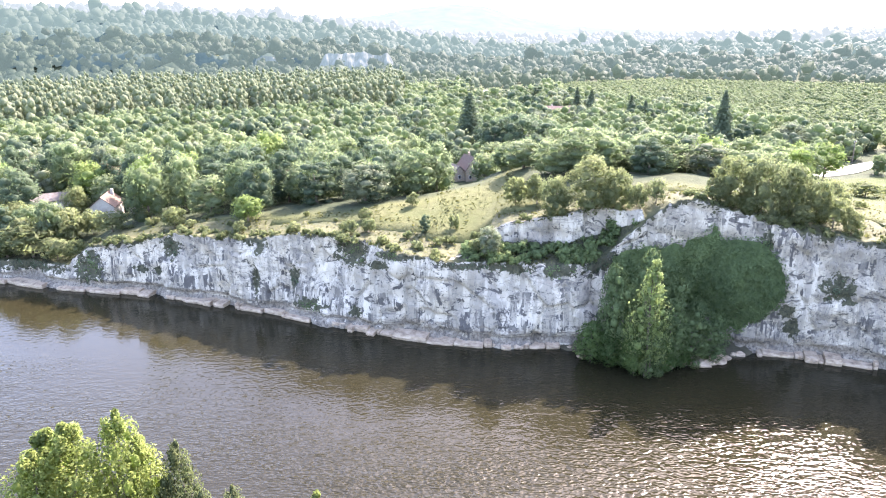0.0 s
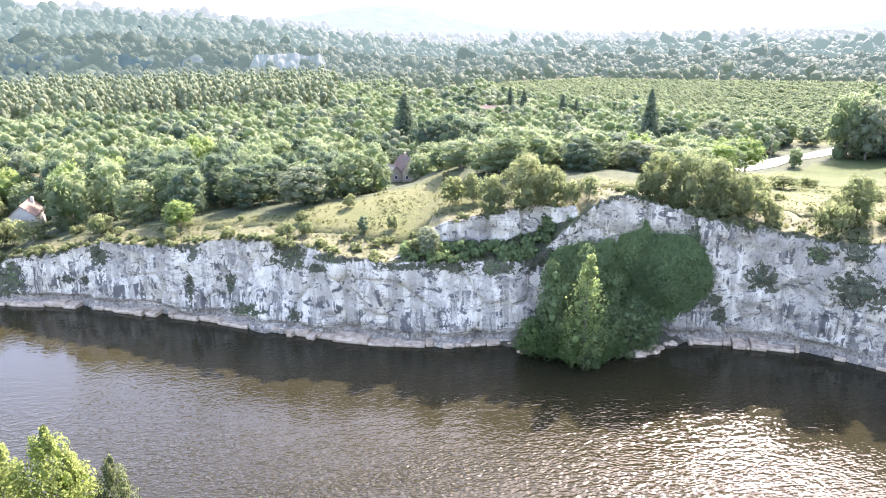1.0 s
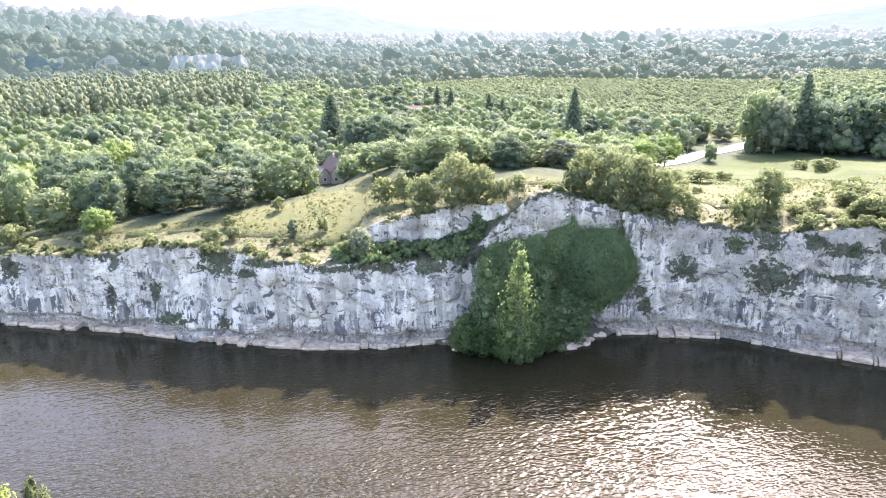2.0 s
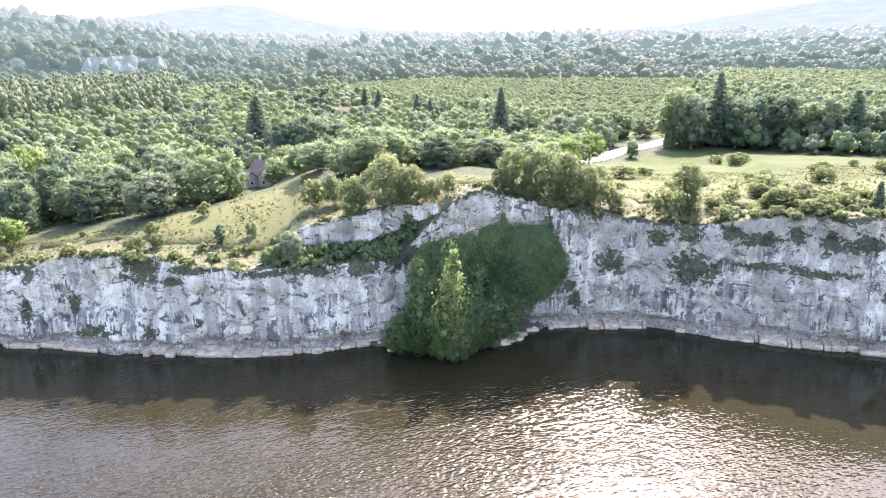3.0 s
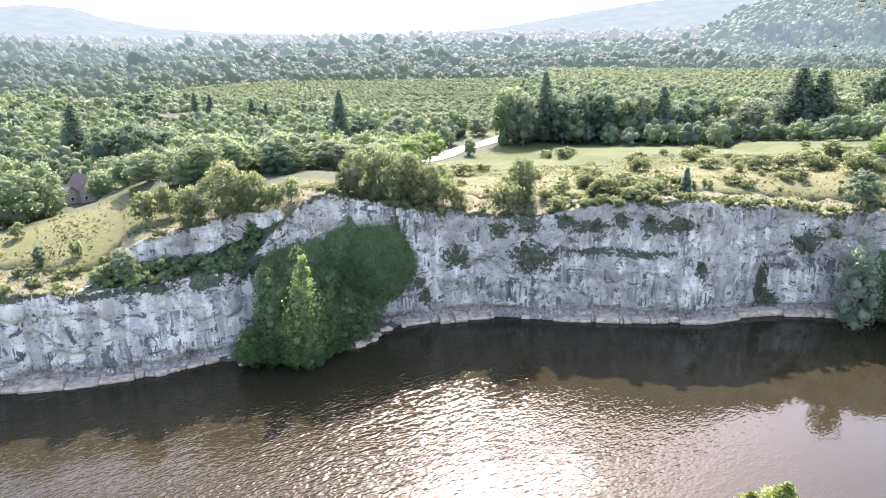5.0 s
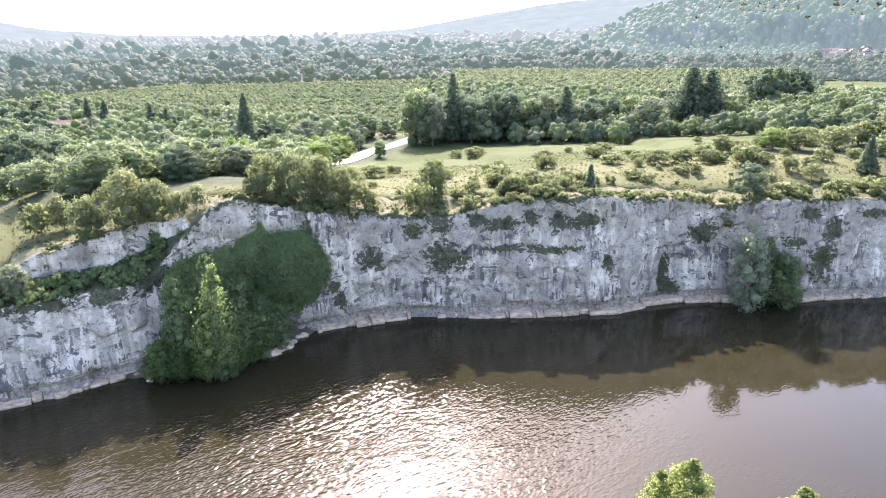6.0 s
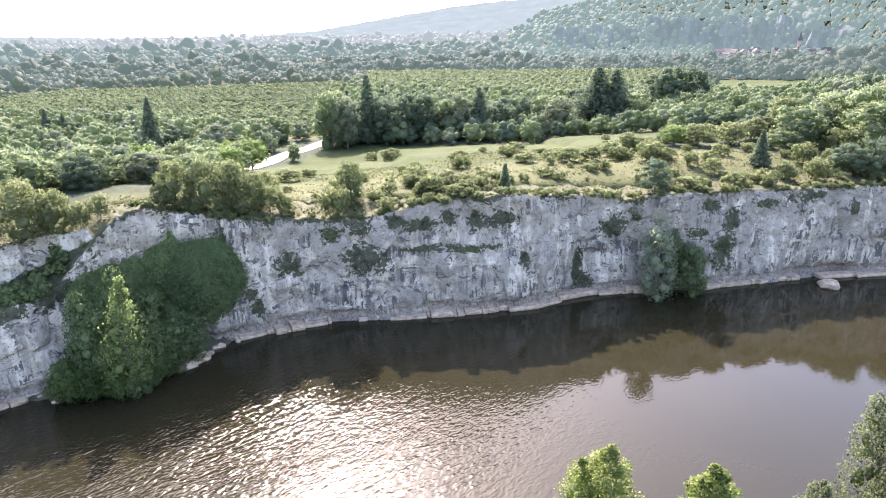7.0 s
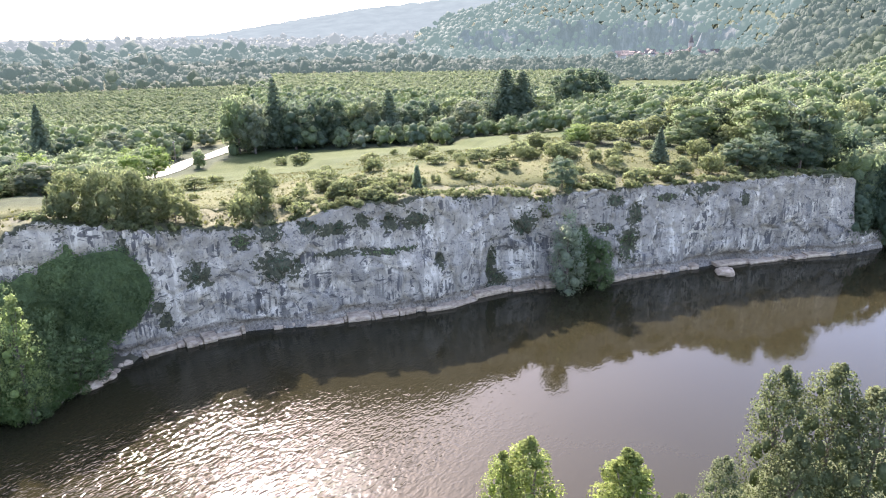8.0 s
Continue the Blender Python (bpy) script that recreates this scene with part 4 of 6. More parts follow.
PROTOS["bright"] = [maker(tree_proto, "tree", "young tree with bright yellow-green leaves", 160 + i, 8, 7, 0.2, 14, 140, 0.3, LEAF_BRIGHT, group=WOOD, core=0.62) for i in range(2)]
PROTOS["silver"] = [maker(tree_proto, "tree", "tree with pale grey-green leaves", 170 + i, h, 8, -0.5, 20, 150, 0.34, LEAF_SILVER, group=WOOD, flat=1.1, core=0.62, fuzz=0.24) for i, h in enumerate((11, 12.5))]
PROTOS["dead"] = [maker(tree_proto, "tree", "half-bare dying tree with pale brown twigs", 180, 10, 7, 2, 12, 26, 0.4, LEAF_DRY, group=WOOD)]
PROTOS["bush"] = [maker(tree_proto, "bush", "rounded green bush on the dry clifftop", 200 + i, h, w, 0.1, 11, 120, 0.22, LEAF_BUSH, "bush", "clifftop bushes", 0.9, 3, core=0.55)
                  for i, (h, w) in enumerate([(3.2, 3.8), (3.6, 3.2), (2.6, 3.8), (4.2, 4.2)])]
PROTOS["scrub"] = [maker(tree_proto, "bush", "low scrubby bush in the dry grass", 220 + i, 1.5, 2.1, 0.0, 6, 80, 0.19, LEAF_BUSH, "bush", "clifftop bushes", 0.8, 2, core=0.6) for i in range(3)]
PROTOS["conifer"] = [maker(conifer_proto, "conifer", "tall dark conifer with drooping branches", 240 + i, h, w, LEAF_CONIFER, t, 34, 0.5) for i, (h, w, t) in enumerate([(24, 11, 22), (26, 10, 24), (20, 9, 19)])]
PROTOS["fir"] = [maker(conifer_proto, "conifer", "great broad dark conifer over the tree row", 245 + i, 30, 14, LEAF_CONIFER, 28, 46, 0.5, taper=0.5) for i in range(2)]
PROTOS["cedar"] = [maker(conifer_proto, "cedar", "dark spreading cedar with level plates of foliage", 250 + i, 24, 13, LEAF_CONIFER, 16, 38, 0.6, 0.7) for i in range(2)]
PROTOS["juniper"] = [maker(conifer_proto, "juniper", "small dark upright juniper on the clifftop", 260, 4.2, 2.2, LEAF_DARK, 12, 10, 0.3)]
PROTOS["poplar"] = [maker(column_proto, "poplar", "sunlit green poplar on the river bank", 270 + i, 24, w, LEAF_POPLAR, 38, 400, 0.15, "poplars on the near bank", 0.1) for i, w in enumerate((6.0, 5.2, 4.2))]
PROTOS["willow"] = [maker(column_proto, "willow", "pale silvery willow on the river bank", 280 + i, 18, 6, LEAF_WILLOW, 38, 460, 0.14, "poplars on the near bank", 0.08) for i in range(2)]
SIZES.update(thicket=[(8, 8), (8, 9.5), (8.5, 7), (7, 8.5)], oak=[(10, 12), (9.5, 13.5), (11, 11), (10.5, 14.5), (8.5, 10.5)], dark=[(12, 15), (11, 13), (11, 17)], bright=[(7, 8)], silver=[(8, 11), (8, 12.5)], dead=[(7, 10)],
             bush=[(3.8, 3.2), (3.2, 3.6), (3.8, 2.6), (4.2, 4.2)], scrub=[(2.1, 1.5)], conifer=[(11, 24), (10, 26), (9, 20)], cedar=[(13, 24)], fir=[(14, 30)], juniper=[(2.2, 4.2)],
             poplar=[(6, 24), (5.2, 24), (4.2, 24)], willow=[(6, 18)])


# ---- woods ----
def wooded(x, y):
    """True where trees of the valley wood may stand."""
    a, r = polar(x, y)
    s, d = shore_coords(x, y)
    ok = (d > np.interp(s, [0, 140, 150, 175, 209, 228, 250, 262, 268, 300, 325, 345, 380, 420, 440, 470, 490], [6, 8, 14, 19, 27, 42, 62, 62, 28, 34, 90, 100, 95, 75, 40, 22, 10]))
    for poly in (ORCHARD, ORCHARD_EAST, PASTURE, FIELD_WEST, FIELD_EAST, YARD):
        ok &= ~inside(x, y, poly)
    pts = np.array(ROAD)
    for (xa, ya), (xb, yb) in zip(pts[:-1], pts[1:]):
        k = np.clip(((x - xa) * (xb - xa) + (y - ya) * (yb - ya)) / ((xb - xa) ** 2 + (yb - ya) ** 2), 0, 1)
        ok &= np.hypot(x - xa - k * (xb - xa), y - ya - k * (yb - ya)) > 7
    for cx, cy, rr in CLEARINGS:
        ok &= np.hypot(x - cx, y - cy) > rr
    return ok


# Clearings round houses and single large trees: x, y, radius.
CLEARINGS = [(-95, 190, 14), (-90, 178, 10), (-119, 207, 11), (-112, 190, 9), (-107, 199, 6), (9, 229, 11), (8, 216, 9), (7.3, 204, 8), (6.5, 194, 7), (12.8, 288, 9), (20, 252, 8), (31, 250, 8), (40, 252, 8), (116, 278, 10), (70, 395, 16), (35, 448, 14), (288, 82, 8), (278, 60, 10), (270, 56, 8), (146, 236, 13), (160, 246, 12), (134, 233, 11), (178, 258, 11)]


def scattered(seed, spacing, box, jitter=0.42):
    rng = np.random.default_rng(seed)
    xs, ys = np.arange(box[0], box[1], spacing), np.arange(box[2], box[3], spacing * 0.87)
    gx, gy = np.meshgrid(xs, ys, indexing="ij")
    gx = gx + (np.arange(len(ys)) % 2)[None, :] * spacing / 2
    x = gx.ravel() + rng.uniform(-jitter, jitter, gx.size) * spacing
    y = gy.ravel() + rng.uniform(-jitter, jitter, gx.size) * spacing
    return x, y, rng


def valley_wood():
    """The nearest trees of the wood, each a thing; the rest follow as one mass."""
    x, y, rng = scattered(11, 9.8, (-230, 460, -60, 420))
    a, r = polar(x, y)
    ok = wooded(x, y) & (a < 37) & (a > -92) & (r > 120)
    ok &= ~((a < -66) & (rng.uniform(0, 1, len(x)) < 0.35))
    x, y, a, r = x[ok], y[ok], a[ok], r[ok]
    order = np.argsort(r)
    near = order[:226]
    kinds = rng.choice(["oak", "oak", "oak", "oak", "oak", "oak", "oak", "oak", "dark", "bright", "silver"], len(near))
    z = land(x, y)
    for i, k in zip(near, kinds):
        w = rng.uniform(9.0, 13.5)
        if a[i] > 2 and r[i] < 240 and rng.uniform() < 0.5:
            k = "dark"
        tall = np.interp(a[i], [-85, -78, -70, -58, -50, -30, -4, 4, 12, 40], [13.5, 12.0, 7.0, 6.5, 8.6, 9.6, 9.6, 11.6, 13.4, 14.5]) * rng.uniform(0.75, 1.25)
        if a[i] < -66:
            k_big = rng.uniform(0.8, 1.75)
            w, tall = w * k_big, tall * k_big
        if -68 < a[i] < -51 and r[i] < 300:
            w, tall = 0.6 * w, 0.55 * tall
        put(k, float(x[i]), float(y[i]), z=float(z[i]) - 0.2, size=(float(w), float(tall)))
    return float(r[near].max())


WOOD_EDGE = valley_wood()


def massed(name, label, mat, places, make, category, kind="stuff"):
    """Many trees in one mesh: places are rows of x, y, z, size; make gives the vertices and faces of one."""
    V, F, N, T, base = [], [], [], [], 0
    luck = np.random.default_rng(len(places))
    for x, y, z, sc, i in places:
        v, f, nn = make[i % len(make)]
        c, s_ = math.cos(i * 2.4), math.sin(i * 2.4)
        w = v * sc
        w = np.stack([w[:, 0] * c - w[:, 1] * s_ + x, w[:, 0] * s_ + w[:, 1] * c + y, w[:, 2] + z], -1)
        V.append(w)
        T.append(np.full(len(w), luck.uniform(-0.5, 0.5)))
        N.append(np.stack([nn[:, 0] * c - nn[:, 1] * s_, nn[:, 0] * s_ + nn[:, 1] * c, nn[:, 2]], -1))
        F.append(f + base)
        base += len(w)
    quads = np.concatenate(F)
    ob = mesh_object(name, np.concatenate(V), quads, mat, masks={"tint": np.concatenate(T)}, normals=np.concatenate(N))
    return tagged(ob, label, category, kind=kind)


def simple_crown(seed, w, h, z0, lumps, tufts, leaf, flat=0.9):
    """A tree of a few boughs, all in triangles."""
    rng = np.random.default_rng(seed)
    c, r = broad_lumps(rng, w, h, z0, lumps)
    v, f, nn = lumpy_crown(rng, c, r, tufts, leaf, flat, 0.72, wild=0.26, fuzz=0.2, blade=True)
    tri = []
    for q in f:
        tri.append(q[:3])
        if len(q) == 4:
            tri.append([q[0], q[2], q[3]])
    return v, np.array(tri), nn


def column_crown(seed, w, h, lumps, tufts, leaf):
    rng = np.random.default_rng(seed)
    c, r = [], []
    for i in range(lumps):
        k = (i + 0.5) / lumps
        env = w / 2 * (math.sin(math.pi * min(1, 0.2 + 0.8 * k)) ** 0.6)
        c.append(np.array([rng.uniform(-0.2, 0.2) * w, rng.uniform(-0.2, 0.2) * w, h * (0.12 + 0.85 * k)]))
        r.append(max(0.4, env))
    v, f, nn = lumpy_crown(rng, c, r, tufts, leaf, 1.3, 0.72, wild=0.26, fuzz=0.22, blade=True)
    tri = []
    for q in f:
        tri.append(q[:3])
        if len(q) == 4:
            tri.append([q[0], q[2], q[3]])
    return v, np.array(tri), nn


def middle_wood():
    x, y, rng = scattered(13, 10.2, (-420, 640, -260, 640))
    a, r = polar(x, y)
    ok = wooded(x, y) & (a < 40) & (a > -100) & (r > WOOD_EDGE - 3) & (r < 600)
    ok &= ~((a > 3) & (a < 36) & (r > 420))
    ok &= ~((a < -68) & (rng.uniform(0, 1, len(x)) < 0.3))
    x, y, a = x[ok], y[ok], a[ok]
    z = land(x, y) - 0.3
    n = len(x)
    pick = rng.uniform(0, 1, n)
    crowns = [simple_crown(300 + i, 12.8, 10.6, -1.0, 10, 24, 0.5) for i in range(6)]
    for name, lo, hi, mat, label in (("woodland", 0, 0.68, LEAF, "green broadleaf woodland across the valley floor"), ("woodland_dark", 0.68, 0.84, LEAF_DARK, "darker trees among the valley woodland"),
                                     ("woodland_pale", 0.84, 1.01, LEAF_SILVER, "paler grey-green trees among the valley woodland")):
        m = np.where((pick >= lo) & (pick < hi))[0]
        massed(name, label, mat, [(x[i], y[i], z[i], rng.uniform(0.75, 1.25) * float(np.interp(a[i], [-85, -76, -70, -55, -50], [1.1, 1.1, 0.8, 0.75, 1.0])), int(i)) for i in m], crowns, "woodland")


middle_wood()


def poplar_plantation():
    """Tall pale poplars in a block before the far hill."""
    x, y, rng = scattered(17, 8.8, (-420, 60, 330, 700), 0.45)
    a, r = polar(x, y)
    ok = (a > 3) & (a < 37) & (r > 420) & (r < 640)
    x, y = x[ok], y[ok]
    z = land(x, y) - 0.3
    crowns = [column_crown(340 + i, 6.2, 19, 5, 15, 0.55) for i in range(5)]
    massed("poplar_plantation", "block of tall pale green poplars", LEAF_SILVER, [(x[i], y[i], z[i], rng.uniform(0.66, 1.2), i) for i in range(len(x))], crowns, "woodland")


poplar_plantation()


def orchard(name, poly, step, seed, label, size):
    xs, ys = [p[0] for p in poly], [p[1] for p in poly]
    rng = np.random.default_rng(seed)
    ang = radians(32)
    L = 700
    gx, gy = np.meshgrid(np.arange(-L, L, step), np.arange(-L, L, step * 0.8), indexing="ij")
    cx, cy = (min(xs) + max(xs)) / 2, (min(ys) + max(ys)) / 2
    x = cx + gx.ravel() * math.cos(ang) - gy.ravel() * math.sin(ang) + rng.uniform(-0.5, 0.5, gx.size)
    y = cy + gx.ravel() * math.sin(ang) + gy.ravel() * math.cos(ang) + rng.uniform(-0.5, 0.5, gx.size)
    ok = inside(x, y, poly) & (rng.uniform(0, 1, x.size) > 0.04)
    x, y = x[ok], y[ok]
    z = land(x, y) - 0.2
    crowns = [simple_crown(360 + i, 7.6, 4.0, -0.4, 2, 11, 0.52) for i in range(5)]
    massed(name, label, LEAF_ORCHARD, [(x[i], y[i], z[i], size * rng.uniform(0.95, 1.3), i) for i in range(len(x))], crowns, "orchard")


orchard("orchard", ORCHARD, 6.4, 19, "rows of round pale green orchard trees", 1.0)
orchard("orchard_east", ORCHARD_EAST, 8.5, 23, "far orchard of round yellowish green trees", 1.35)


def far_woods():
    """Unbroken woods from the valley floor up the far hills, one bough mass after another."""
    rng = np.random.default_rng(29)
    P = []
    for a0, a1, r0, grow in ((-95, -52, 575, 0.0078), (-52, 2, 575, 0.018), (2, 42, 575, 0.0105)):
        r = r0
        while r < 2400:
            da = (0.3 if r > 900 else 0.4) if a0 < -60 else 0.52 if r < 1050 else 0.38
            a = np.arange(a0, a1, da) + rng.uniform(0, da)
            a = a + rng.uniform(-0.35, 0.35, len(a))
            P.append(np.stack([a, r * (1 + rng.uniform(-0.02, 0.02, len(a)))], -1))
            r *= 1 + grow * (1.3 if r < 1400 else 1.9)
    P = np.concatenate(P)
    a, r = P[:, 0], P[:, 1]
    x, y = -r * np.sin(np.radians(a)), r * np.cos(np.radians(a))
    ok = ~(inside(x, y, ORCHARD) | inside(x, y, ORCHARD_EAST) | inside(x, y, FIELD_WEST) | inside(x, y, FIELD_EAST))
    ok &= ~((a > 3) & (a < 37) & (r < 650))
    ok &= ~((a < -65.2) & (a > -73.2) & (r > 1060) & (r < 1405) & (rng.uniform(0, 1, len(a)) > 0.12))
    ok &= ~((a < -54) & (a > -73) & (r > 1400) & (r < 1540) & (rng.uniform(0, 1, len(a)) > 0.25))
    s, d = shore_coords(x, y)
    ok &= d > 40
    a, r, x, y = a[ok], r[ok], x[ok], y[ok]
    z = land(x, y) + np.where(a < -52, 16.0 * smooth(1390, 1600, r), 0.0)
    # Trees clinging to the scarps.
    for r1, lo, hi in ((876, 855, 926), (1044, 1015, 1086), (1268, 1236, 1318)):
        a2 = rng.uniform(1.5, 42, 260)
        x2, y2 = -r1 * np.sin(np.radians(a2)), r1 * np.cos(np.radians(a2))
        z2 = far_land(x2 * lo / r1, y2 * lo / r1) * 1.0
        z2 = z2 + (far_land(x2 * hi / r1, y2 * hi / r1) - z2) * rng.uniform(0, 1, 260) ** 1.5
        a, r, x, y, z = (np.concatenate(q) for q in ((a, a2), (r, 0 * a2 + r1), (x, x2), (y, y2), (z, z2)))
    for a0, a1, r1, top in ((-61.5, -54, 1512, 52), (-66.5, -60, 1450, 62), (-72.5, -65, 1388, 66), (-77, -71.4, 1312, 56)):
        n2 = 60
        a2 = rng.uniform(a0, a1, n2)
        x2, y2 = -r1 * np.sin(np.radians(a2)), r1 * np.cos(np.radians(a2))
        z2 = 8 + top * rng.uniform(0, 1, n2) ** 0.7
        a, r, x, y, z = (np.concatenate(q) for q in ((a, a2), (r, 0 * a2 + r1), (x, x2), (y, y2), (z, z2)))
    fine, coarse = [], []
    for i in range(6):
        q = np.random.default_rng(400 + i)
        for lumps, sprays, out in ((2, 5, fine), (1, 0, coarse)):
            V, F, N, base = [], [], [], 0
            tall = q.uniform(1.0, 1.7)
            for j in range(lumps):
                spin = np.linalg.qr(q.normal(size=(3, 3)))[0]
                iv = ICO1[0] @ (spin * np.sign(np.linalg.det(spin)))
                c = np.array([q.uniform(-0.45, 0.45), q.uniform(-0.45, 0.45), 0.5 + tall * q.uniform(0.0, 0.8)])
                v = c + iv * (q.uniform(0.5, 0.85) if lumps > 1 else 0.75) * (1 + (0.16 if lumps > 1 else 0.24) * q.normal(size=(len(iv), 1)))
                f = ICO1[1][v[ICO1[1]].mean(1)[:, 2] > 0.25]
                V.append(v)
                F.append(f + base)
                N.append(soft(iv + np.array([0, 0, 0.45]), q, 0.25))
                base += len(v)
                if sprays:
                    d = rand_dirs(q, sprays)
                    d[:, 2] = np.abs(d[:, 2])
                    tv, tf = tuft_quads(q, c + d * 0.72, d, 0.2)
                    V.append(tv)
                    F += [tf[:, [0, 1, 2]] + base, tf[:, [0, 2, 3]] + base]
                    N.append(np.repeat(soft(d, q, 0.3), 4, axis=0))
                    base += len(tv)
            out.append((np.concatenate(V), np.concatenate(F), np.concatenate(N)))
    size = np.minimum(0.0055 * r, 8.0) * np.exp(rng.normal(0, 0.28, len(r))) * np.where(a < -70, 0.95, np.where(a < -52, 0.72, 1.0))
    size = np.where((a < -54) & (a > -77) & (r > 1060) & (r < 1405), 0.75 * size, size)
    size = np.where((a < -52) & (r > 1540), 1.35 * size, size)
    # Each distance band takes its own step of painted haze.
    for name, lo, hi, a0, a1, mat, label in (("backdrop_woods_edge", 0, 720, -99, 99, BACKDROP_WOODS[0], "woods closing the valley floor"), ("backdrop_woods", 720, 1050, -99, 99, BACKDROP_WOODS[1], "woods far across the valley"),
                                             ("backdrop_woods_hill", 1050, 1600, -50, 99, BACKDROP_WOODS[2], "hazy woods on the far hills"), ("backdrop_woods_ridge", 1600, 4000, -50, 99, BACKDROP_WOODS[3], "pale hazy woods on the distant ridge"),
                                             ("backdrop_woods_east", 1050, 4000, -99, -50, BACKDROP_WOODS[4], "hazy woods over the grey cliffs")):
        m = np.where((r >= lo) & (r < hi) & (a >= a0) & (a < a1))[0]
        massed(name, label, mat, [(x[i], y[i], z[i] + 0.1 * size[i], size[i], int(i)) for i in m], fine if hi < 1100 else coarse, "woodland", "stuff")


far_woods()


# ---- trees and bushes that stand out: kind, x, y, width, height ----
RIM_WEST = [("bush", 16.4, 147.9, 6.4, 6.4), ("bush", 20.9, 146.7, 5.5, 6.6), ("thicket", 23.3, 137.4, 7.0, 8.6), ("thicket", 30.8, 137.9, 10.4, 11.2), ("thicket", 35.1, 136.3, 7.0, 8.0), ("bush", 38.3, 132.4, 4.6, 5.0),
            ("bush", 41.8, 131.6, 4.5, 5.0), ("bush", -1.5, 186.0, 7.6, 6.2), ("bush", -6.4, 157.1, 3.3, 3.2), ("dark", -3.3, 143.7, 2.7, 3.9), ("scrub", 3.1, 145.2, 2.6, 3.6), ("silver", 9.7, 131.0, 5.0, 6.0),
            ("bright", -45.5, 160.0, 8.0, 6.6), ("bush", -65.1, 165.2, 6.4, 4.8), ("bush", -45.8, 153.5, 3.4, 3.4), ("scrub", -31.9, 146.0, 3.4, 2.4), ("bush", -18.9, 142.2, 3.4, 3.2), ("scrub", 7.3, 132.6, 3.6, 3.0)]
RIM_LEFT = [("bush", -105.3, 171.9, 15.0, 10.0), ("bush", -99.6, 178.6, 12.0, 8.9), ("thicket", -117.4, 185.7, 12.5, 10.0), ("bush", -83.8, 171.8, 9.6, 5.6), ("bush", -97.0, 168.3, 9.6, 6.2), ("bush", -112.5, 172.5, 10.0, 6.2),
            ("bush", -94.2, 182.0, 7.7, 6.6), ("bush", -79.2, 178.6, 6.0, 4.0), ("bush", -90.5, 166.0, 6.0, 4.4), ("thicket", -126.0, 190.0, 11.0, 10.0), ("bush", -122.0, 178.0, 11.0, 7.0), ("bush", -133.0, 182.0, 12.0, 8.0)]
RIM_HEAD = [("thicket", 55.0, 129.0, 8.4, 9.8), ("thicket", 60.5, 127.5, 8.9, 11.0), ("thicket", 66.4, 129.0, 8.0, 10.4), ("thicket", 70.5, 126.8, 6.3, 8.4), ("bush", 72.4, 124.0, 6.4, 6.0), ("bush", 52.5, 129.0, 5.3, 5.0), ("bush", 66.5, 124.6, 5.0, 4.0),
            ("thicket", 90.0, 119.5, 7.0, 9.6), ("bush", 83.4, 116.6, 7.4, 6.6), ("scrub", 92.4, 110.2, 6.0, 3.0), ("bush", 99.8, 159.8, 8.0, 3.8), ("scrub", 109.1, 164.0, 5.4, 2.6), ("bush", 163.1, 191.3, 9.0, 4.8),
            ("scrub", 165.5, 205.4, 5.4, 3.4), ("bush", 74.6, 121.6, 4.6, 4.6), ("bush", 57.0, 125.8, 5.0, 3.6), ("thicket", 76.5, 133.0, 7.0, 6.4)]
RIM_EAST = [("bush", 110.8, 121.6, 7.6, 4.6), ("bush", 104.7, 109.5, 7.6, 4.2), ("bush", 111.5, 110.6, 7.0, 4.0), ("bush", 130.0, 124.0, 5.2, 3.6), ("scrub", 106.5, 100.6, 4.6, 2.4), ("bush", 168.2, 136.8, 6.4, 3.6),
            ("scrub", 144.7, 114.8, 6.6, 2.6), ("bush", 148.0, 108.7, 3.6, 2.4), ("scrub", 136.5, 101.7, 4.6, 2.2), ("scrub", 137.0, 98.1, 4.4, 2.2), ("bush", 162.8, 105.9, 7.6, 4.0), ("bush", 167.6, 100.5, 6.4, 3.8),
            ("scrub", 167.9, 119.7, 5.0, 2.4), ("juniper", 118.6, 99.6, 2.7, 5.4), ("bush", 156.3, 108.5, 7.0, 3.8), ("bush", 172.6, 106.0, 8.4, 4.4), ("bush", 185.0, 107.3, 7.4, 5.4)]
RIM_EAST += [("bush", 168.0, 91.0, 8.4, 5.0), ("scrub", 118.0, 112.0, 4.0, 2.0), ("scrub", 124.0, 106.0, 4.4, 2.2), ("bush", 98.0, 116.0, 5.0, 3.2), ("scrub", 151.0, 98.0, 3.6, 1.8), ("bush", 120.0, 131.0, 6.0, 3.6), ("bush", 140.0, 135.0, 6.5, 3.4), ("bush", 153.0, 128.0, 6.5, 3.6)]
HILL = [("bright", 196.1, 98.7, 9.6, 6.4), ("bush", 199.5, 92.8, 11.0, 7.0), ("bush", 206.6, 86.6, 11.4, 6.8), ("conifer", 186.6, 69.3, 6.2, 9.8), ("bush", 181.0, 60.4, 5.4, 4.8), ("bush", 196.4, 61.9, 7.4, 5.6), ("thicket", 232.8, 80.2, 12.6, 11.4),
        ("bush", 237.9, 71.0, 12.0, 8.4), ("thicket", 239.7, 60.8, 13.8, 12.4), ("bush", 213.2, 58.3, 9.4, 7.0), ("dark", 221.9, 51.6, 10.6, 8.4), ("dark", 259.0, 49.8, 12.8, 11.0), ("thicket", 280.9, 46.1, 16.0, 13.4), ("thicket", 292.7, 38.0, 15.4, 13.6),
        ("dark", 272.7, 27.1, 13.0, 11.4), ("bush", 215.2, 83.7, 10.0, 6.8), ("scrub", 188.0, 80.9, 6.0, 3.6)]
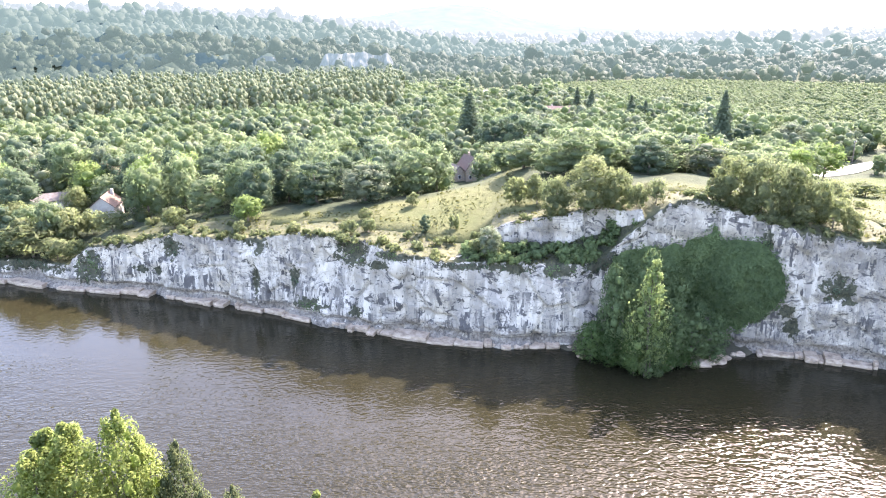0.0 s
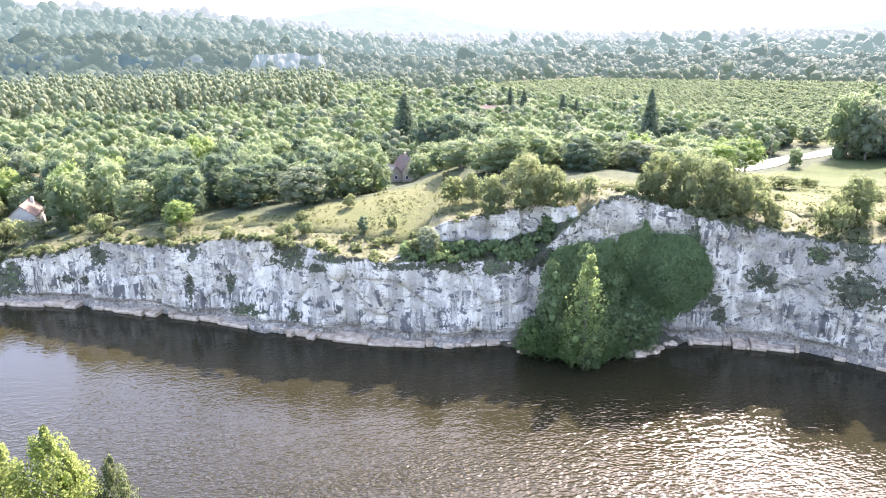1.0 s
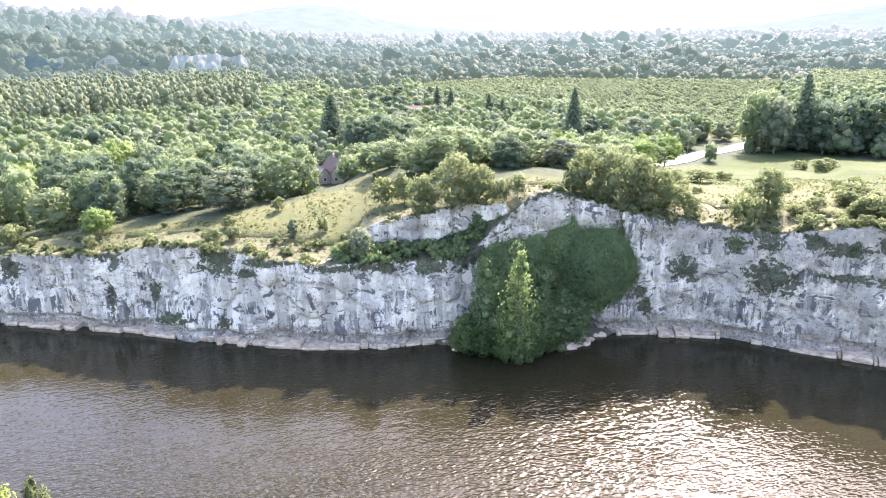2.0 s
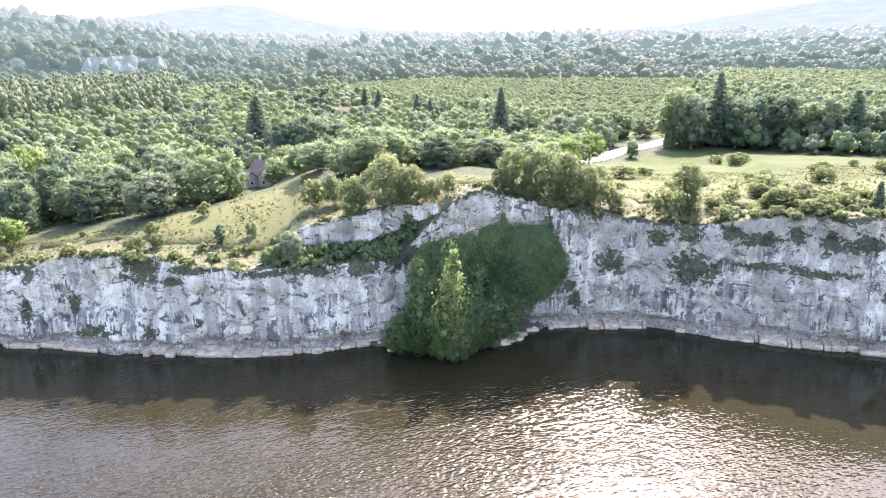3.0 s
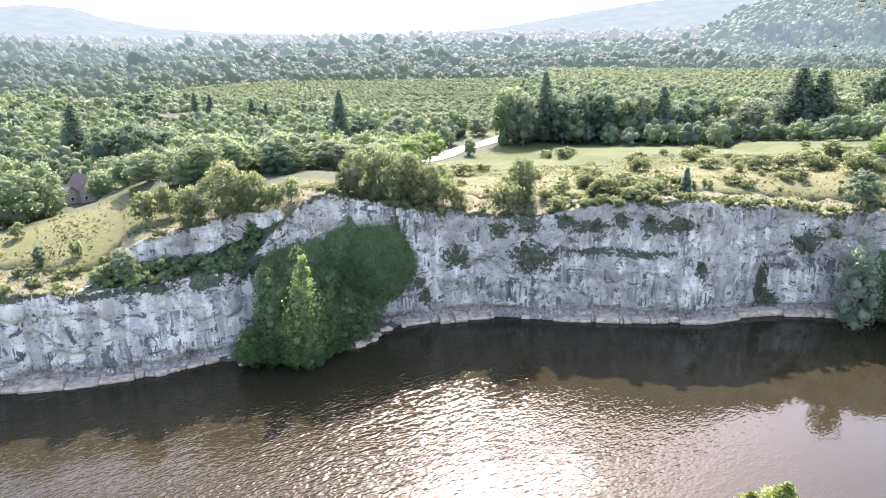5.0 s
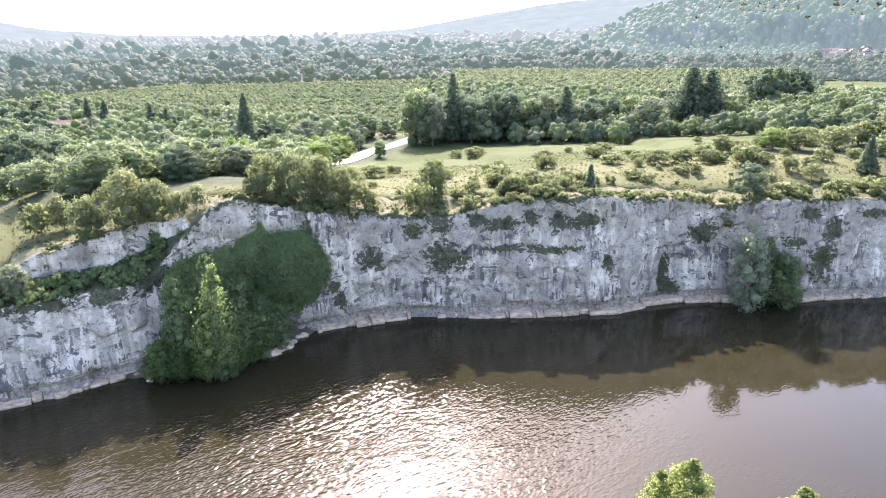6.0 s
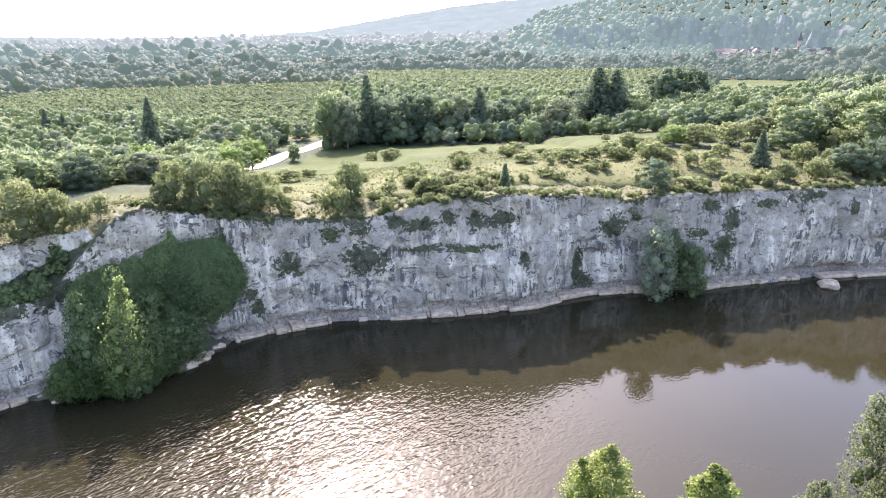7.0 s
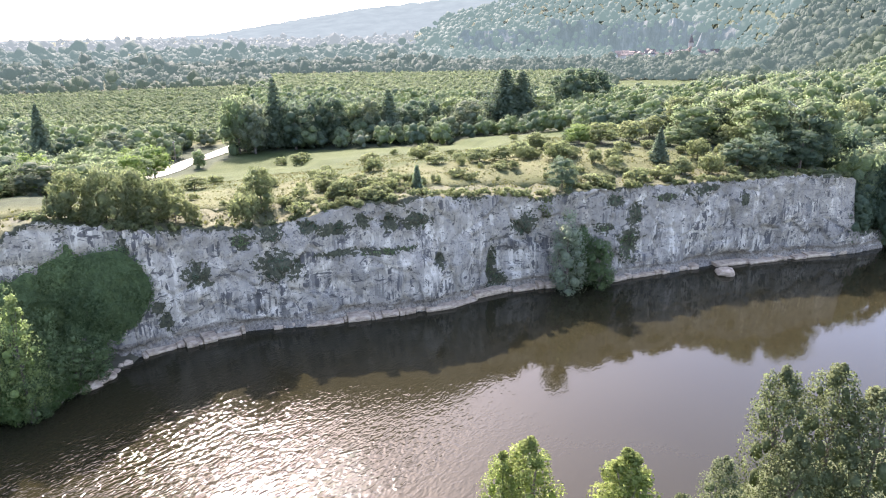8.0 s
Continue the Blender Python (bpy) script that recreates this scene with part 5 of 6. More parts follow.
HILL_EDGE = [("dark", 146.6, 77.5, 6.4, 6.6), ("bush", 187.1, 55.0, 6.2, 4.2), ("dark", 195.7, 50.9, 8.8, 6.6), ("dark", 200.1, 44.8, 8.8, 7.4), ("dark", 210.0, 38.2, 9.6, 8.4), ("dark", 258.9, 37.8, 12.6, 11.0), ("dark", 251.9, 27.8, 12.2, 11.8),
             ("dark", 230.0, 21.5, 12.0, 12.0), ("scrub", 173.3, 62.0, 5.4, 3.2), ("scrub", 164.8, 66.8, 5.0, 2.8), ("scrub", 154.3, 72.6, 5.2, 2.6), ("thicket", 219.1, 45.3, 8.2, 7.4), ("bush", 260.7, 43.6, 10.6, 9.0), ("dark", 222.0, 29.0, 10.0, 9.0), ("dark", 238.0, 12.0, 12.0, 11.0), ("dark", 244.0, 2.0, 12.0, 12.0)]
LANDMARK = [("cedar", 12.8, 298.8, 15.0, 24.0), ("dark", 21.0, 268.0, 15.0, 17.5), ("dark", 31.0, 265.0, 17.0, 18.5), ("dark", 40.5, 268.0, 14.0, 15.4), ("dark", 26.0, 275.0, 16.0, 18.0), ("dark", 20.7, 247.4, 9.5, 8.0), ("conifer", 77.7, 401.7, 9.7, 17.4),
            ("conifer", 82.9, 387.5, 10.6, 16.8), ("conifer", 99.5, 367.6, 9.5, 15.9), ("conifer", 106.0, 364.2, 8.2, 13.3), ("conifer", 115.9, 287.0, 12.2, 24.0), ("conifer", 141.5, 312.0, 8.6, 11.4), ("conifer", 50.0, 172.3, 6.4, 9.0),
            ("dark", 65.4, 478.4, 15.3, 12.3), ("oak", 148.7, 233.0, 6.2, 7.6), ("silver", 138.1, 275.2, 15.0, 12.0), ("oak", 150.0, 285.0, 11.0, 9.6)]
VILLA = [("thicket", -106.5, 199.0, 8.6, 10.0), ("dead", -106.0, 224.0, 9.0, 12.0), ("dark", -128.0, 232.0, 13.0, 16.0), ("oak", -117.0, 228.0, 12.0, 15.0), ("dark", -139.0, 226.0, 12.0, 17.0), ("oak", -145.0, 214.0, 12.0, 17.0), ("dark", -93.0, 214.0, 10.0, 11.0), ("oak", -84.0, 203.0, 11.0, 12.0), ("bush", -126.0, 197.5, 7.0, 4.0)]
ROW = [("oak", 178.6, 248.5, 17.4, 25.6), ("silver", 182.0, 242.3, 14.8, 21.7), ("cedar", 194.8, 243.7, 14.7, 29.5), ("dark", 198.5, 235.5, 15.0, 19.5), ("dark", 209.6, 235.1, 15.4, 21.0), ("dark", 218.0, 231.5, 16.1, 21.0), ("oak", 225.1, 224.6, 12.9, 19.0),
       ("silver", 228.1, 218.7, 11.8, 19.0), ("cedar", 238.2, 216.6, 15.2, 23.0), ("dark", 244.9, 209.1, 13.1, 17.0), ("dark", 254.1, 204.2, 14.9, 18.6), ("oak", 262.9, 199.4, 16.1, 18.0), ("silver", 257.9, 186.1, 17.1, 16.0), ("dark", 273.6, 184.5, 13.4, 15.0)]
ROW += [("fir", 281.6, 181.5, 22.0, 28.5), ("fir", 288.3, 176.4, 20.0, 26.5), ("oak", 295.3, 168.5, 16.6, 13.0), ("dark", 346.4, 179.2, 20.0, 22.1), ("dark", 356.2, 170.7, 18.0, 19.7), ("dark", 351.8, 190.4, 16.3, 18.2), ("dark", 189.0, 252.0, 14.0, 20.0), ("dark", 203.0, 244.0, 15.0, 20.0), ("dark", 232.0, 230.0, 14.0, 18.0)]
SPECIAL = {("oak", 148.7): "small round tree beside the gravel track", ("conifer", 115.9): "tall dark spruce standing over the valley trees", ("cedar", 12.8): "dark cedar beside the stone house"}
ROW = [(k_, x_, y_, w_ * 1.05, h_ * 1.04) for k_, x_, y_, w_, h_ in ROW]
ROW += [("dark", (p_[1] + q_[1]) / 2 + 3, (p_[2] + q_[2]) / 2 + 6, 15.0, 0.85 * min(p_[4], q_[4])) for p_, q_ in zip(ROW[:13], ROW[1:14])]
HILL_EDGE = [(k_, x_, y_, w_ * 1.25, h_ * 1.3) for k_, x_, y_, w_, h_ in HILL_EDGE]
for rows in (RIM_WEST, RIM_LEFT, RIM_HEAD, RIM_EAST, HILL, HILL_EDGE, LANDMARK, VILLA, ROW):
    for kind_, x_, y_, w_, h_ in rows:
        put(kind_, x_, y_, size=(w_, h_), label=SPECIAL.get((kind_, x_), ""))

# Poplars and willows on the near bank: kind, degrees to the left of the first view, distance, width, height of the top over the river.
NEAR_BANK = [("poplar", 34.0, 66, 6.4, 24.6), ("poplar", 31.2, 66, 6.6, 26.4), ("poplar", 32.6, 69, 6.6, 24.8), ("poplar", 27.6, 66, 6.0, 26.4), ("poplar", 26.2, 67, 4.8, 22.8), ("willow", 23.5, 65, 4.2, 22.2), ("willow", 24.6, 64, 4.4, 19.0), ("willow", 21.9, 62, 3.8, 18.2), ("willow", 19.2, 60, 3.4, 19.2),
             ("poplar", 11.8, 54, 3.4, 21.4), ("poplar", -57.9, 58, 4.6, 20.8), ("poplar", -60.4, 58, 5.6, 22.6), ("poplar", -69.6, 58, 6.0, 22.4), ("willow", -74.6, 60, 3.6, 17.4), ("willow", -77.8, 66, 4.4, 18.6), ("willow", -81.4, 74, 6.4, 26.0), ("willow", -85.0, 76, 7.0, 26.6), ("willow", -83.0, 70, 5.6, 20.6), ("willow", -88.0, 76, 8.0, 25.0)]
for kind_, a_, r_, w_, top_ in NEAR_BANK:
    x_, y_ = -r_ * math.sin(radians(a_)), r_ * math.cos(radians(a_))
    z_ = float(land(x_, y_)[0]) - 0.2
    put(kind_, x_, y_, z=z_, size=(w_ * 1.0, top_ - z_), label="")

# Dark trees crowding the bank past the end of the cliff.
for i_ in range(9):
    s_, d_ = 489.0 + 3.6 * i_, 3.5 + 3.0 * (i_ % 3)
    x_, y_ = shore_at(s_)
    nx_, ny_ = shore_normal(s_)
    put("dark", float(x_ + nx_ * d_), float(y_ + ny_ * d_), z=2.5, size=(11.0 + i_ % 3, 15.0 + 2.2 * (i_ % 4)), label="dark tree shading the bank past the cliff")


# ---- the overgrown rock spit and the plants of the cliff ----
def boulder(rng, x, y, z, r, name="boulder"):
    v, f = ICO2
    k = np.array([1 + 0.42 * fbm(p[0] * 1.5 + x, p[1] * 1.3 + y, p[2] * 1.3, 3) for p in v])
    w = v * k[:, None] * np.array([rng.uniform(0.8, 1.4), rng.uniform(0.7, 1.1), rng.uniform(0.45, 0.75)]) * r + np.array([x, y, z])
    ob = mesh_object(name, w, f, LEDGE, shade=False)
    return tagged(ob, "weathered grey boulder at the water's edge", "boulder", "boulders on the spit")


def build_spit():
    """Low rubble bank that juts into the river under the ivy."""
    n, m = 26, 12
    verts = []
    for i in range(n):
        k = i / (n - 1)
        s = 266 + 38 * k
        x0, y0 = shore_at(s)
        nx, ny = shore_normal(s)
        reach = 9.5 * math.sin(math.pi * min(1, max(0, k))) ** 0.6 + 0.6 * fbm(k * 9, 1, 2, 3)
        for j in range(m):
            q = j / (m - 1)
            d = 4 - (4 + reach) * q
            z = 1.7 * (1 - q ** 1.6) - 1.1 * q + 0.35 * fbm(k * 14, q * 5, 4.0, 3)
            verts.append((x0 + nx * d, y0 + ny * d, z))
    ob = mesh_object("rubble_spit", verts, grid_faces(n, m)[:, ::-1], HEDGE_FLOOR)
    tagged(ob, "low bank of earth and rubble under the ivy", "bank", kind="structure")
    rng = random.Random(8)
    for i in range(34):
        k = (i + 0.5) / 34
        s = 268 + 34 * k
        x0, y0 = shore_at(s)
        nx, ny = shore_normal(s)
        reach = 9.0 * math.sin(math.pi * k) ** 0.6 + rng.uniform(-2.0, 0.9)
        boulder(rng, x0 - nx * reach, y0 - ny * reach, rng.uniform(-0.1, 0.3), rng.uniform(0.45, 1.25) * (1.5 if 24 < i < 30 else 1))


build_spit()
rock_rng = random.Random(3)
tagged(boulder(rock_rng, 174.8, 45.2, 0.4, 2.6, "river_rock"), "single pale rock standing in the river", "rock", "rocks in the river")

def spire_proto(name, label, seed, h, w, mat, group):
    """Loose pyramid of leafy boughs with a ragged leader."""
    rng = np.random.default_rng(seed)
    root = thing(name, label, "tree", group)
    tv, tf = trunk_mesh(rng, h * 0.93, h * 0.014, 7, w * 0.22)
    mesh_object("trunk", tv, tf, BARK, root)
    c, r = [], []
    for i in range(34):
        k = 0.16 + 0.82 * (i + 0.5) / 34
        env = w / 2 * min(1.0, 1.5 * (1 - k)) ** 0.8 * min(1.0, 0.45 + k) * rng.uniform(0.5, 1.3) + 0.35
        rr = max(0.55, rng.uniform(0.3, 0.6) * env + 0.25)
        off = max(0.0, env - 0.6 * rr)
        a = 2.4 * i + rng.uniform(-0.6, 0.6)
        c.append(np.array([math.cos(a) * off + 0.04 * h * k * k, math.sin(a) * off, h * k + rng.uniform(-0.9, 0.6) - 0.2 * rr]))
        r.append(rr)
    v, f, nn = lumpy_crown(rng, c, r, 190, 0.24, 0.9, 0.3, wild=0.5, fuzz=0.4)
    mesh_object("crown", v, f, mat, root, normals=nn)
    return root


PROTOS["spit_tree"] = [maker(spire_proto, "tree", "tall tree on the spit with a sunlit yellow-green top", 290, 20, 8.5, LEAF_SPIRE, "trees on the spit")]
PROTOS["spit_dark"] = [maker(tree_proto, "tree", "dark green tree crowding the shaded spit", 291 + i, 14, 9, -3.0, 26, 280, 0.32, LEAF_IVY, "tree", "trees on the spit", 1.0, 5, core=0.45) for i in range(3)]
PROTOS["spit_bush"] = [maker(tree_proto, "bush", "dense green bush overhanging the water", 296, 8, 7.5, -1.5, 20, 260, 0.3, LEAF_SPIT, "bush", "trees on the spit", 0.95, 4, core=0.45)]
SIZES.update(spit_tree=[(8.5, 20)], spit_dark=[(9, 14)], spit_bush=[(7.5, 8)])
PROTOS["foot_tree"] = [maker(tree_proto, "tree", "pale silver-leaved tree leaning at the cliff's foot", 298, 18, 9, -3.0, 26, 240, 0.3, LEAF_PALE, "tree", "", 1.15, 5, core=0.5, fuzz=0.26)]
SIZES.update(foot_tree=[(9, 18)])
for kind_, x_, y_, w_, h_ in (("spit_tree", 36.6, 113.6, 7.4, 21.6), ("spit_dark", 33.6, 119.0, 8.4, 15.5), ("spit_dark", 32.6, 121.6, 7.4, 18.0), ("spit_dark", 38.6, 121.0, 9.4, 20.0), ("spit_dark", 42.6, 120.0, 8.8, 16.0), ("spit_dark", 42.0, 117.4, 7.0, 10.5), ("spit_dark", 46.4, 118.6, 7.6, 10.0),
                              ("spit_dark", 50.2, 119.4, 6.8, 7.6), ("spit_bush", 28.0, 119.8, 6.6, 7.4), ("spit_bush", 31.4, 118.4, 6.2, 6.4), ("spit_bush", 34.6, 117.4, 5.6, 6.6), ("spit_dark", 39.6, 117.2, 6.4, 8.4), ("spit_bush", 43.6, 116.8, 4.8, 4.4), ("spit_bush", 36.6, 116.6, 4.6, 4.2), ("spit_dark", 37.6, 114.2, 5.6, 9.0), ("spit_bush", 34.8, 114.6, 5.0, 6.4), ("spit_bush", 40.4, 115.2, 4.6, 5.6)):
    put(kind_, x_, y_, z=0.3, size=(w_, h_))
put("foot_tree", 140.4, 72.0, z=-0.2, size=(10.0, 18.6), label="pale silver-leaved tree leaning at the cliff's foot")
put("spit_dark", 148.0, 67.4, z=-0.2, size=(8.6, 12.5), label="dark green tree at the cliff's foot over the water")
put("spit_dark", 146.6, 72.0, z=-0.2, size=(7.0, 15.0), label="dark green tree at the cliff's foot over the water")
put("bush", 143.0, 79.8, z=15.5, size=(6.0, 7.5), label="bush rooted high in a cleft of the cliff")


def ivy_curtain(seed, domes, leaf, mat, label, rough=0.3):
    """Ivy hung on the rock in overlapping cushions: along the shore, height, half width, half height, bulge, sprays."""
    rng = np.random.default_rng(seed)
    root = thing("ivy", label, "ivy", "ivy on the cliff")
    up = np.array([0, 0, 1.0])
    MV, MF, LP, LN, bits, base = [], [], [], [], [], 0
    n = 16
    for s0, z0, hw, hh, bulge, count in domes:
        x0, y0 = shore_at(s0)
        nx, ny = shore_normal(s0)
        out, side = np.array([-nx, -ny, 0.0]), np.array([ny, -nx, 0.0])
        foot = np.array([x0, y0, z0]) + np.array([nx, ny, 0]) * 3.0

        def skin(u, v):
            b = bulge * (max(0.0, 1 - u * u - v * v) ** 0.5) * (1 + 0.5 * fbm(u * 2.2 + s0, v * 2.2, 1.5, 4))
            wob = 1 + rough * fbm(u * 1.2 + z0, v * 1.2, s0 * 1.7, 4)
            return foot + side * u * hw * wob + up * v * hh * wob + out * b

        for i in range(n):
            for j in range(n):
                u, v = -1 + 2 * i / (n - 1), -1 + 2 * j / (n - 1)
                MV.append(skin(u * math.sqrt(1 - v * v / 2) * 0.93, v * math.sqrt(1 - u * u / 2) * 0.93) - out * 0.5)
        MF.append(grid_faces(n, n) + base)
        base += n * n
        for a, r in zip(rng.uniform(0, 6.283, count), np.sqrt(rng.uniform(0, 1.06, count))):
            u, v = r * math.cos(a), r * math.sin(a)
            LP.append(skin(u, v) + rng.normal(0, 0.12, 3))
            LN.append(out * (1.15 - min(1, r * r)) + side * u * 0.9 + up * (v * 0.7 + 0.4))
        for u in (-0.5, 0.0, 0.5):
            bits.append(tube([skin(u, -0.9) - out * 0.6 - up * 2.0, skin(u, -0.6) - out * 0.7, skin(u * 0.8, -0.1) - out * 1.0], [0.13, 0.1, 0.05], 5))
    mesh_object("leaf_mass", np.array(MV), np.concatenate(MF), mat, root)
    N = np.array(LN)
    N /= np.linalg.norm(N, axis=1)[:, None]
    v, f = tuft_quads(rng, np.array(LP), N * 1.3, leaf, 0.3)
    mesh_object("leaves", v, f, mat, root)
    tv, tf = joined(bits)
    mesh_object("stems", tv, tf, BARK, root)


ivy_curtain(3, [(300.0, 14.2, 8.2, 8.6, 4.2, 7600)], 0.21, LEAF_IVY, "great rounded dome of dark ivy hanging on the cliff", 0.09)
ivy_curtain(4, [(293.5, 18.0, 5.6, 6.4, 2.2, 2600), (296.5, 6.5, 6.5, 6.0, 2.6, 2600)], 0.23, LEAF_IVY, "dark ragged ivy round the great dome")
ivy_curtain(5, [(288.5, 12.5, 5.5, 7.6, 2.0, 2400), (283.0, 11.0, 5.4, 8.6, 2.0, 2600), (280.0, 14.2, 3.6, 5.0, 1.2, 900)], 0.23, LEAF_IVY, "sheet of dark ivy climbing the cliff")


def rock_plants():
    """Tufts and creepers on the larger of the mossy and painted dark patches."""
    rng = np.random.default_rng(31)
    for i, (s, z, hw, hh) in enumerate(MOSS_SHADE):
        if hw * hh < 2.4:
            continue
        P, N = [], []
        for _ in range(int(90 * hw * hh)):
            a, r = rng.uniform(0, 6.283), rng.uniform(0, 1) ** 0.5 * 1.15
            ps, pz = s + hw * r * math.cos(a), z + hh * r * math.sin(a)
            if fbm(ps / 1.6, pz / 1.1, 8.8, 4) < 0.05 + 0.35 * (r - 0.35):
                continue
            q, out = on_cliff(ps, pz, 0.04)
            P.append(q[:])
            N.append((out + Vector((0, 0, 0.8))).normalized()[:])
        if len(P) < 8:
            continue
        v, f = tuft_quads(rng, np.array(P), np.array(N), 0.2, 0.2)
        root = thing("rock_plant", "dark creeper and tufts rooted on the cliff face", "creeper", "plants on the cliff")
        mesh_object("leaves", v, f, LEAF_DARK if i % 3 else LEAF_IVY, root)


rock_plants()


def shelf_scrub():
    """Scrub that covers the overgrown shelf and trails along the very edge."""
    rng = np.random.default_rng(37)
    shelf, edge = [], []
    for i in range(95):
        s, d = rng.uniform(246, 282), rng.uniform(3.0, 8.8)
        x0, y0 = shore_at(s)
        nx, ny = shore_normal(s)
        shelf.append((float(x0 + nx * d), float(y0 + ny * d), float(rim_low(s)) + 0.3 * (d - 2.5) - 0.3, rng.uniform(0.7, 1.7), i))
    for i in range(400):
        s = rng.uniform(150, 484)
        if 243 < s < 290:
            continue
        d = rng.uniform(1.9, 6.0)
        x0, y0 = shore_at(s)
        nx, ny = shore_normal(s)
        edge.append((float(x0 + nx * d), float(y0 + ny * d), float(land(x0 + nx * d, y0 + ny * d, 1.0)[0]) - 0.2, rng.uniform(0.35, 1.3), i))
    tufts = [simple_crown(420 + i, 2.2, 1.4, -0.2, 6, 46, 0.2) for i in range(4)]
    massed("shelf_scrub", "dark scrub covering the overgrown rock shelf", LEAF_IVY, shelf, tufts, "scrub")
    massed("edge_scrub", "low scrub trailing along the edge of the cliff", LEAF_BUSH, edge, tufts, "scrub")


shelf_scrub()


def meadow_scrub():
    """Bushes strewn over the clifftop, thickest behind the edge."""
    rng = np.random.default_rng(43)
    for s0, s1, d0, d1, n, big in ((334, 366, 5, 22, 30, 1.15), (318, 345, 22, 60, 8, 0.9), (366, 412, 14, 46, 26, 0.9), (400, 470, 6, 40, 44, 1.2), (232, 262, 6, 16, 12, 0.7), (384, 432, 36, 78, 22, 1.0), (300, 330, 12, 30, 10, 0.9), (150, 232, 8, 18, 14, 0.8)):
        for i in range(n):
            s, d = rng.uniform(s0, s1), d0 + (d1 - d0) * rng.uniform(0, 1) ** 1.3
            x0, y0 = shore_at(s)
            nx, ny = shore_normal(s)
            w = big * rng.uniform(1.4, 4.6)
            put("bush" if w > 3.2 else "scrub", float(x0 + nx * d), float(y0 + ny * d), size=(w, w * rng.uniform(0.5, 0.85)), label="scrubby bush on the dry clifftop slope")


meadow_scrub()


def grass_tufts():
    """Tussocks over the meadows."""
    rng = np.random.default_rng(41)
    x, y = rng.uniform(-90, 215, 140000), rng.uniform(30, 215, 140000)
    s, d = shore_coords(x, y)
    keep = (d > 2.6) & (d < 75) & (s > 146) & (s < 478) & (meadow_mask(x, y) > 0.6)
    keep &= rng.uniform(0, 1, len(x)) < 0.35 + 0.65 * (np.sin(x * 0.21) * np.sin(y * 0.17 + x * 0.05) > -0.1)
    x, y = x[keep][:15000], y[keep][:15000]
    z = land(x, y, 1.0) + 0.04
    P = np.stack([x, y, z], -1)
    N = rng.normal(size=P.shape) * np.array([0.6, 0.6, 0.4]) + np.array([0, 0, 1.2])
    N /= np.linalg.norm(N, axis=1)[:, None]
    v, f = tuft_quads(rng, P, N, 0.34)
    ob = mesh_object("meadow_grass", v, f, GRASS_TUFT, normals=np.repeat(soft(np.tile([0.0, 0.0, 1.0], (len(P), 1)), rng, 0.3), 4, axis=0))
    tagged(ob, "dry yellow-green tussocks over the clifftop meadow", "grass", kind="stuff")


grass_tufts()


# ---- houses, village, vehicles, poles ----
def box(bm, x0, x1, y0, y1, z0, z1):
    v = [bm.verts.new(p) for p in ((x0, y0, z0), (x1, y0, z0), (x1, y1, z0), (x0, y1, z0), (x0, y0, z1), (x1, y0, z1), (x1, y1, z1), (x0, y1, z1))]
    for q in ((3, 2, 1, 0), (4, 5, 6, 7), (0, 1, 5, 4), (1, 2, 6, 5), (2, 3, 7, 6), (3, 0, 4, 7)):
        bm.faces.new([v[i] for i in q])
    return v


def gable_wall(w, d, h, rh):
    """Walls with their gables; the ridge runs along y."""
    bm = bmesh.new()
    a, b = w / 2, d / 2
    pts = [(-a, -b, -1.5), (a, -b, -1.5), (a, -b, h), (0, -b, h + rh), (-a, -b, h)]
    front = [bm.verts.new(p) for p in pts]
    back = [bm.verts.new((x, -y, z)) for x, y, z in pts]
    bm.faces.new(front)
    bm.faces.new(back[::-1])
    for i in range(5):
        bm.faces.new((front[(i + 1) % 5], front[i], back[i], back[(i + 1) % 5]))
    return bm


def gable_roof(w, d, h, rh, over=0.45, thick=0.22):
    bm = bmesh.new()
    a, b = w / 2 + over, d / 2 + over
    drop = rh * over / (w / 2)
    for sx in (-1, 1):
        p = [(0, -b, h + rh + 0.05), (sx * a, -b, h - drop + 0.05), (sx * a, b, h - drop + 0.05), (0, b, h + rh + 0.05)]
        lo = [bm.verts.new(q) for q in p]
        hi = [bm.verts.new((x, y, z + thick)) for x, y, z in p]
        bm.faces.new(hi if sx > 0 else hi[::-1])
        bm.faces.new(lo[::-1] if sx > 0 else lo)
        for i in range(4):
            f = (lo[i], lo[(i + 1) % 4], hi[(i + 1) % 4], hi[i])
            bm.faces.new(f if sx > 0 else f[::-1])
    bmesh.ops.recalc_face_normals(bm, faces=bm.faces)
    return bm


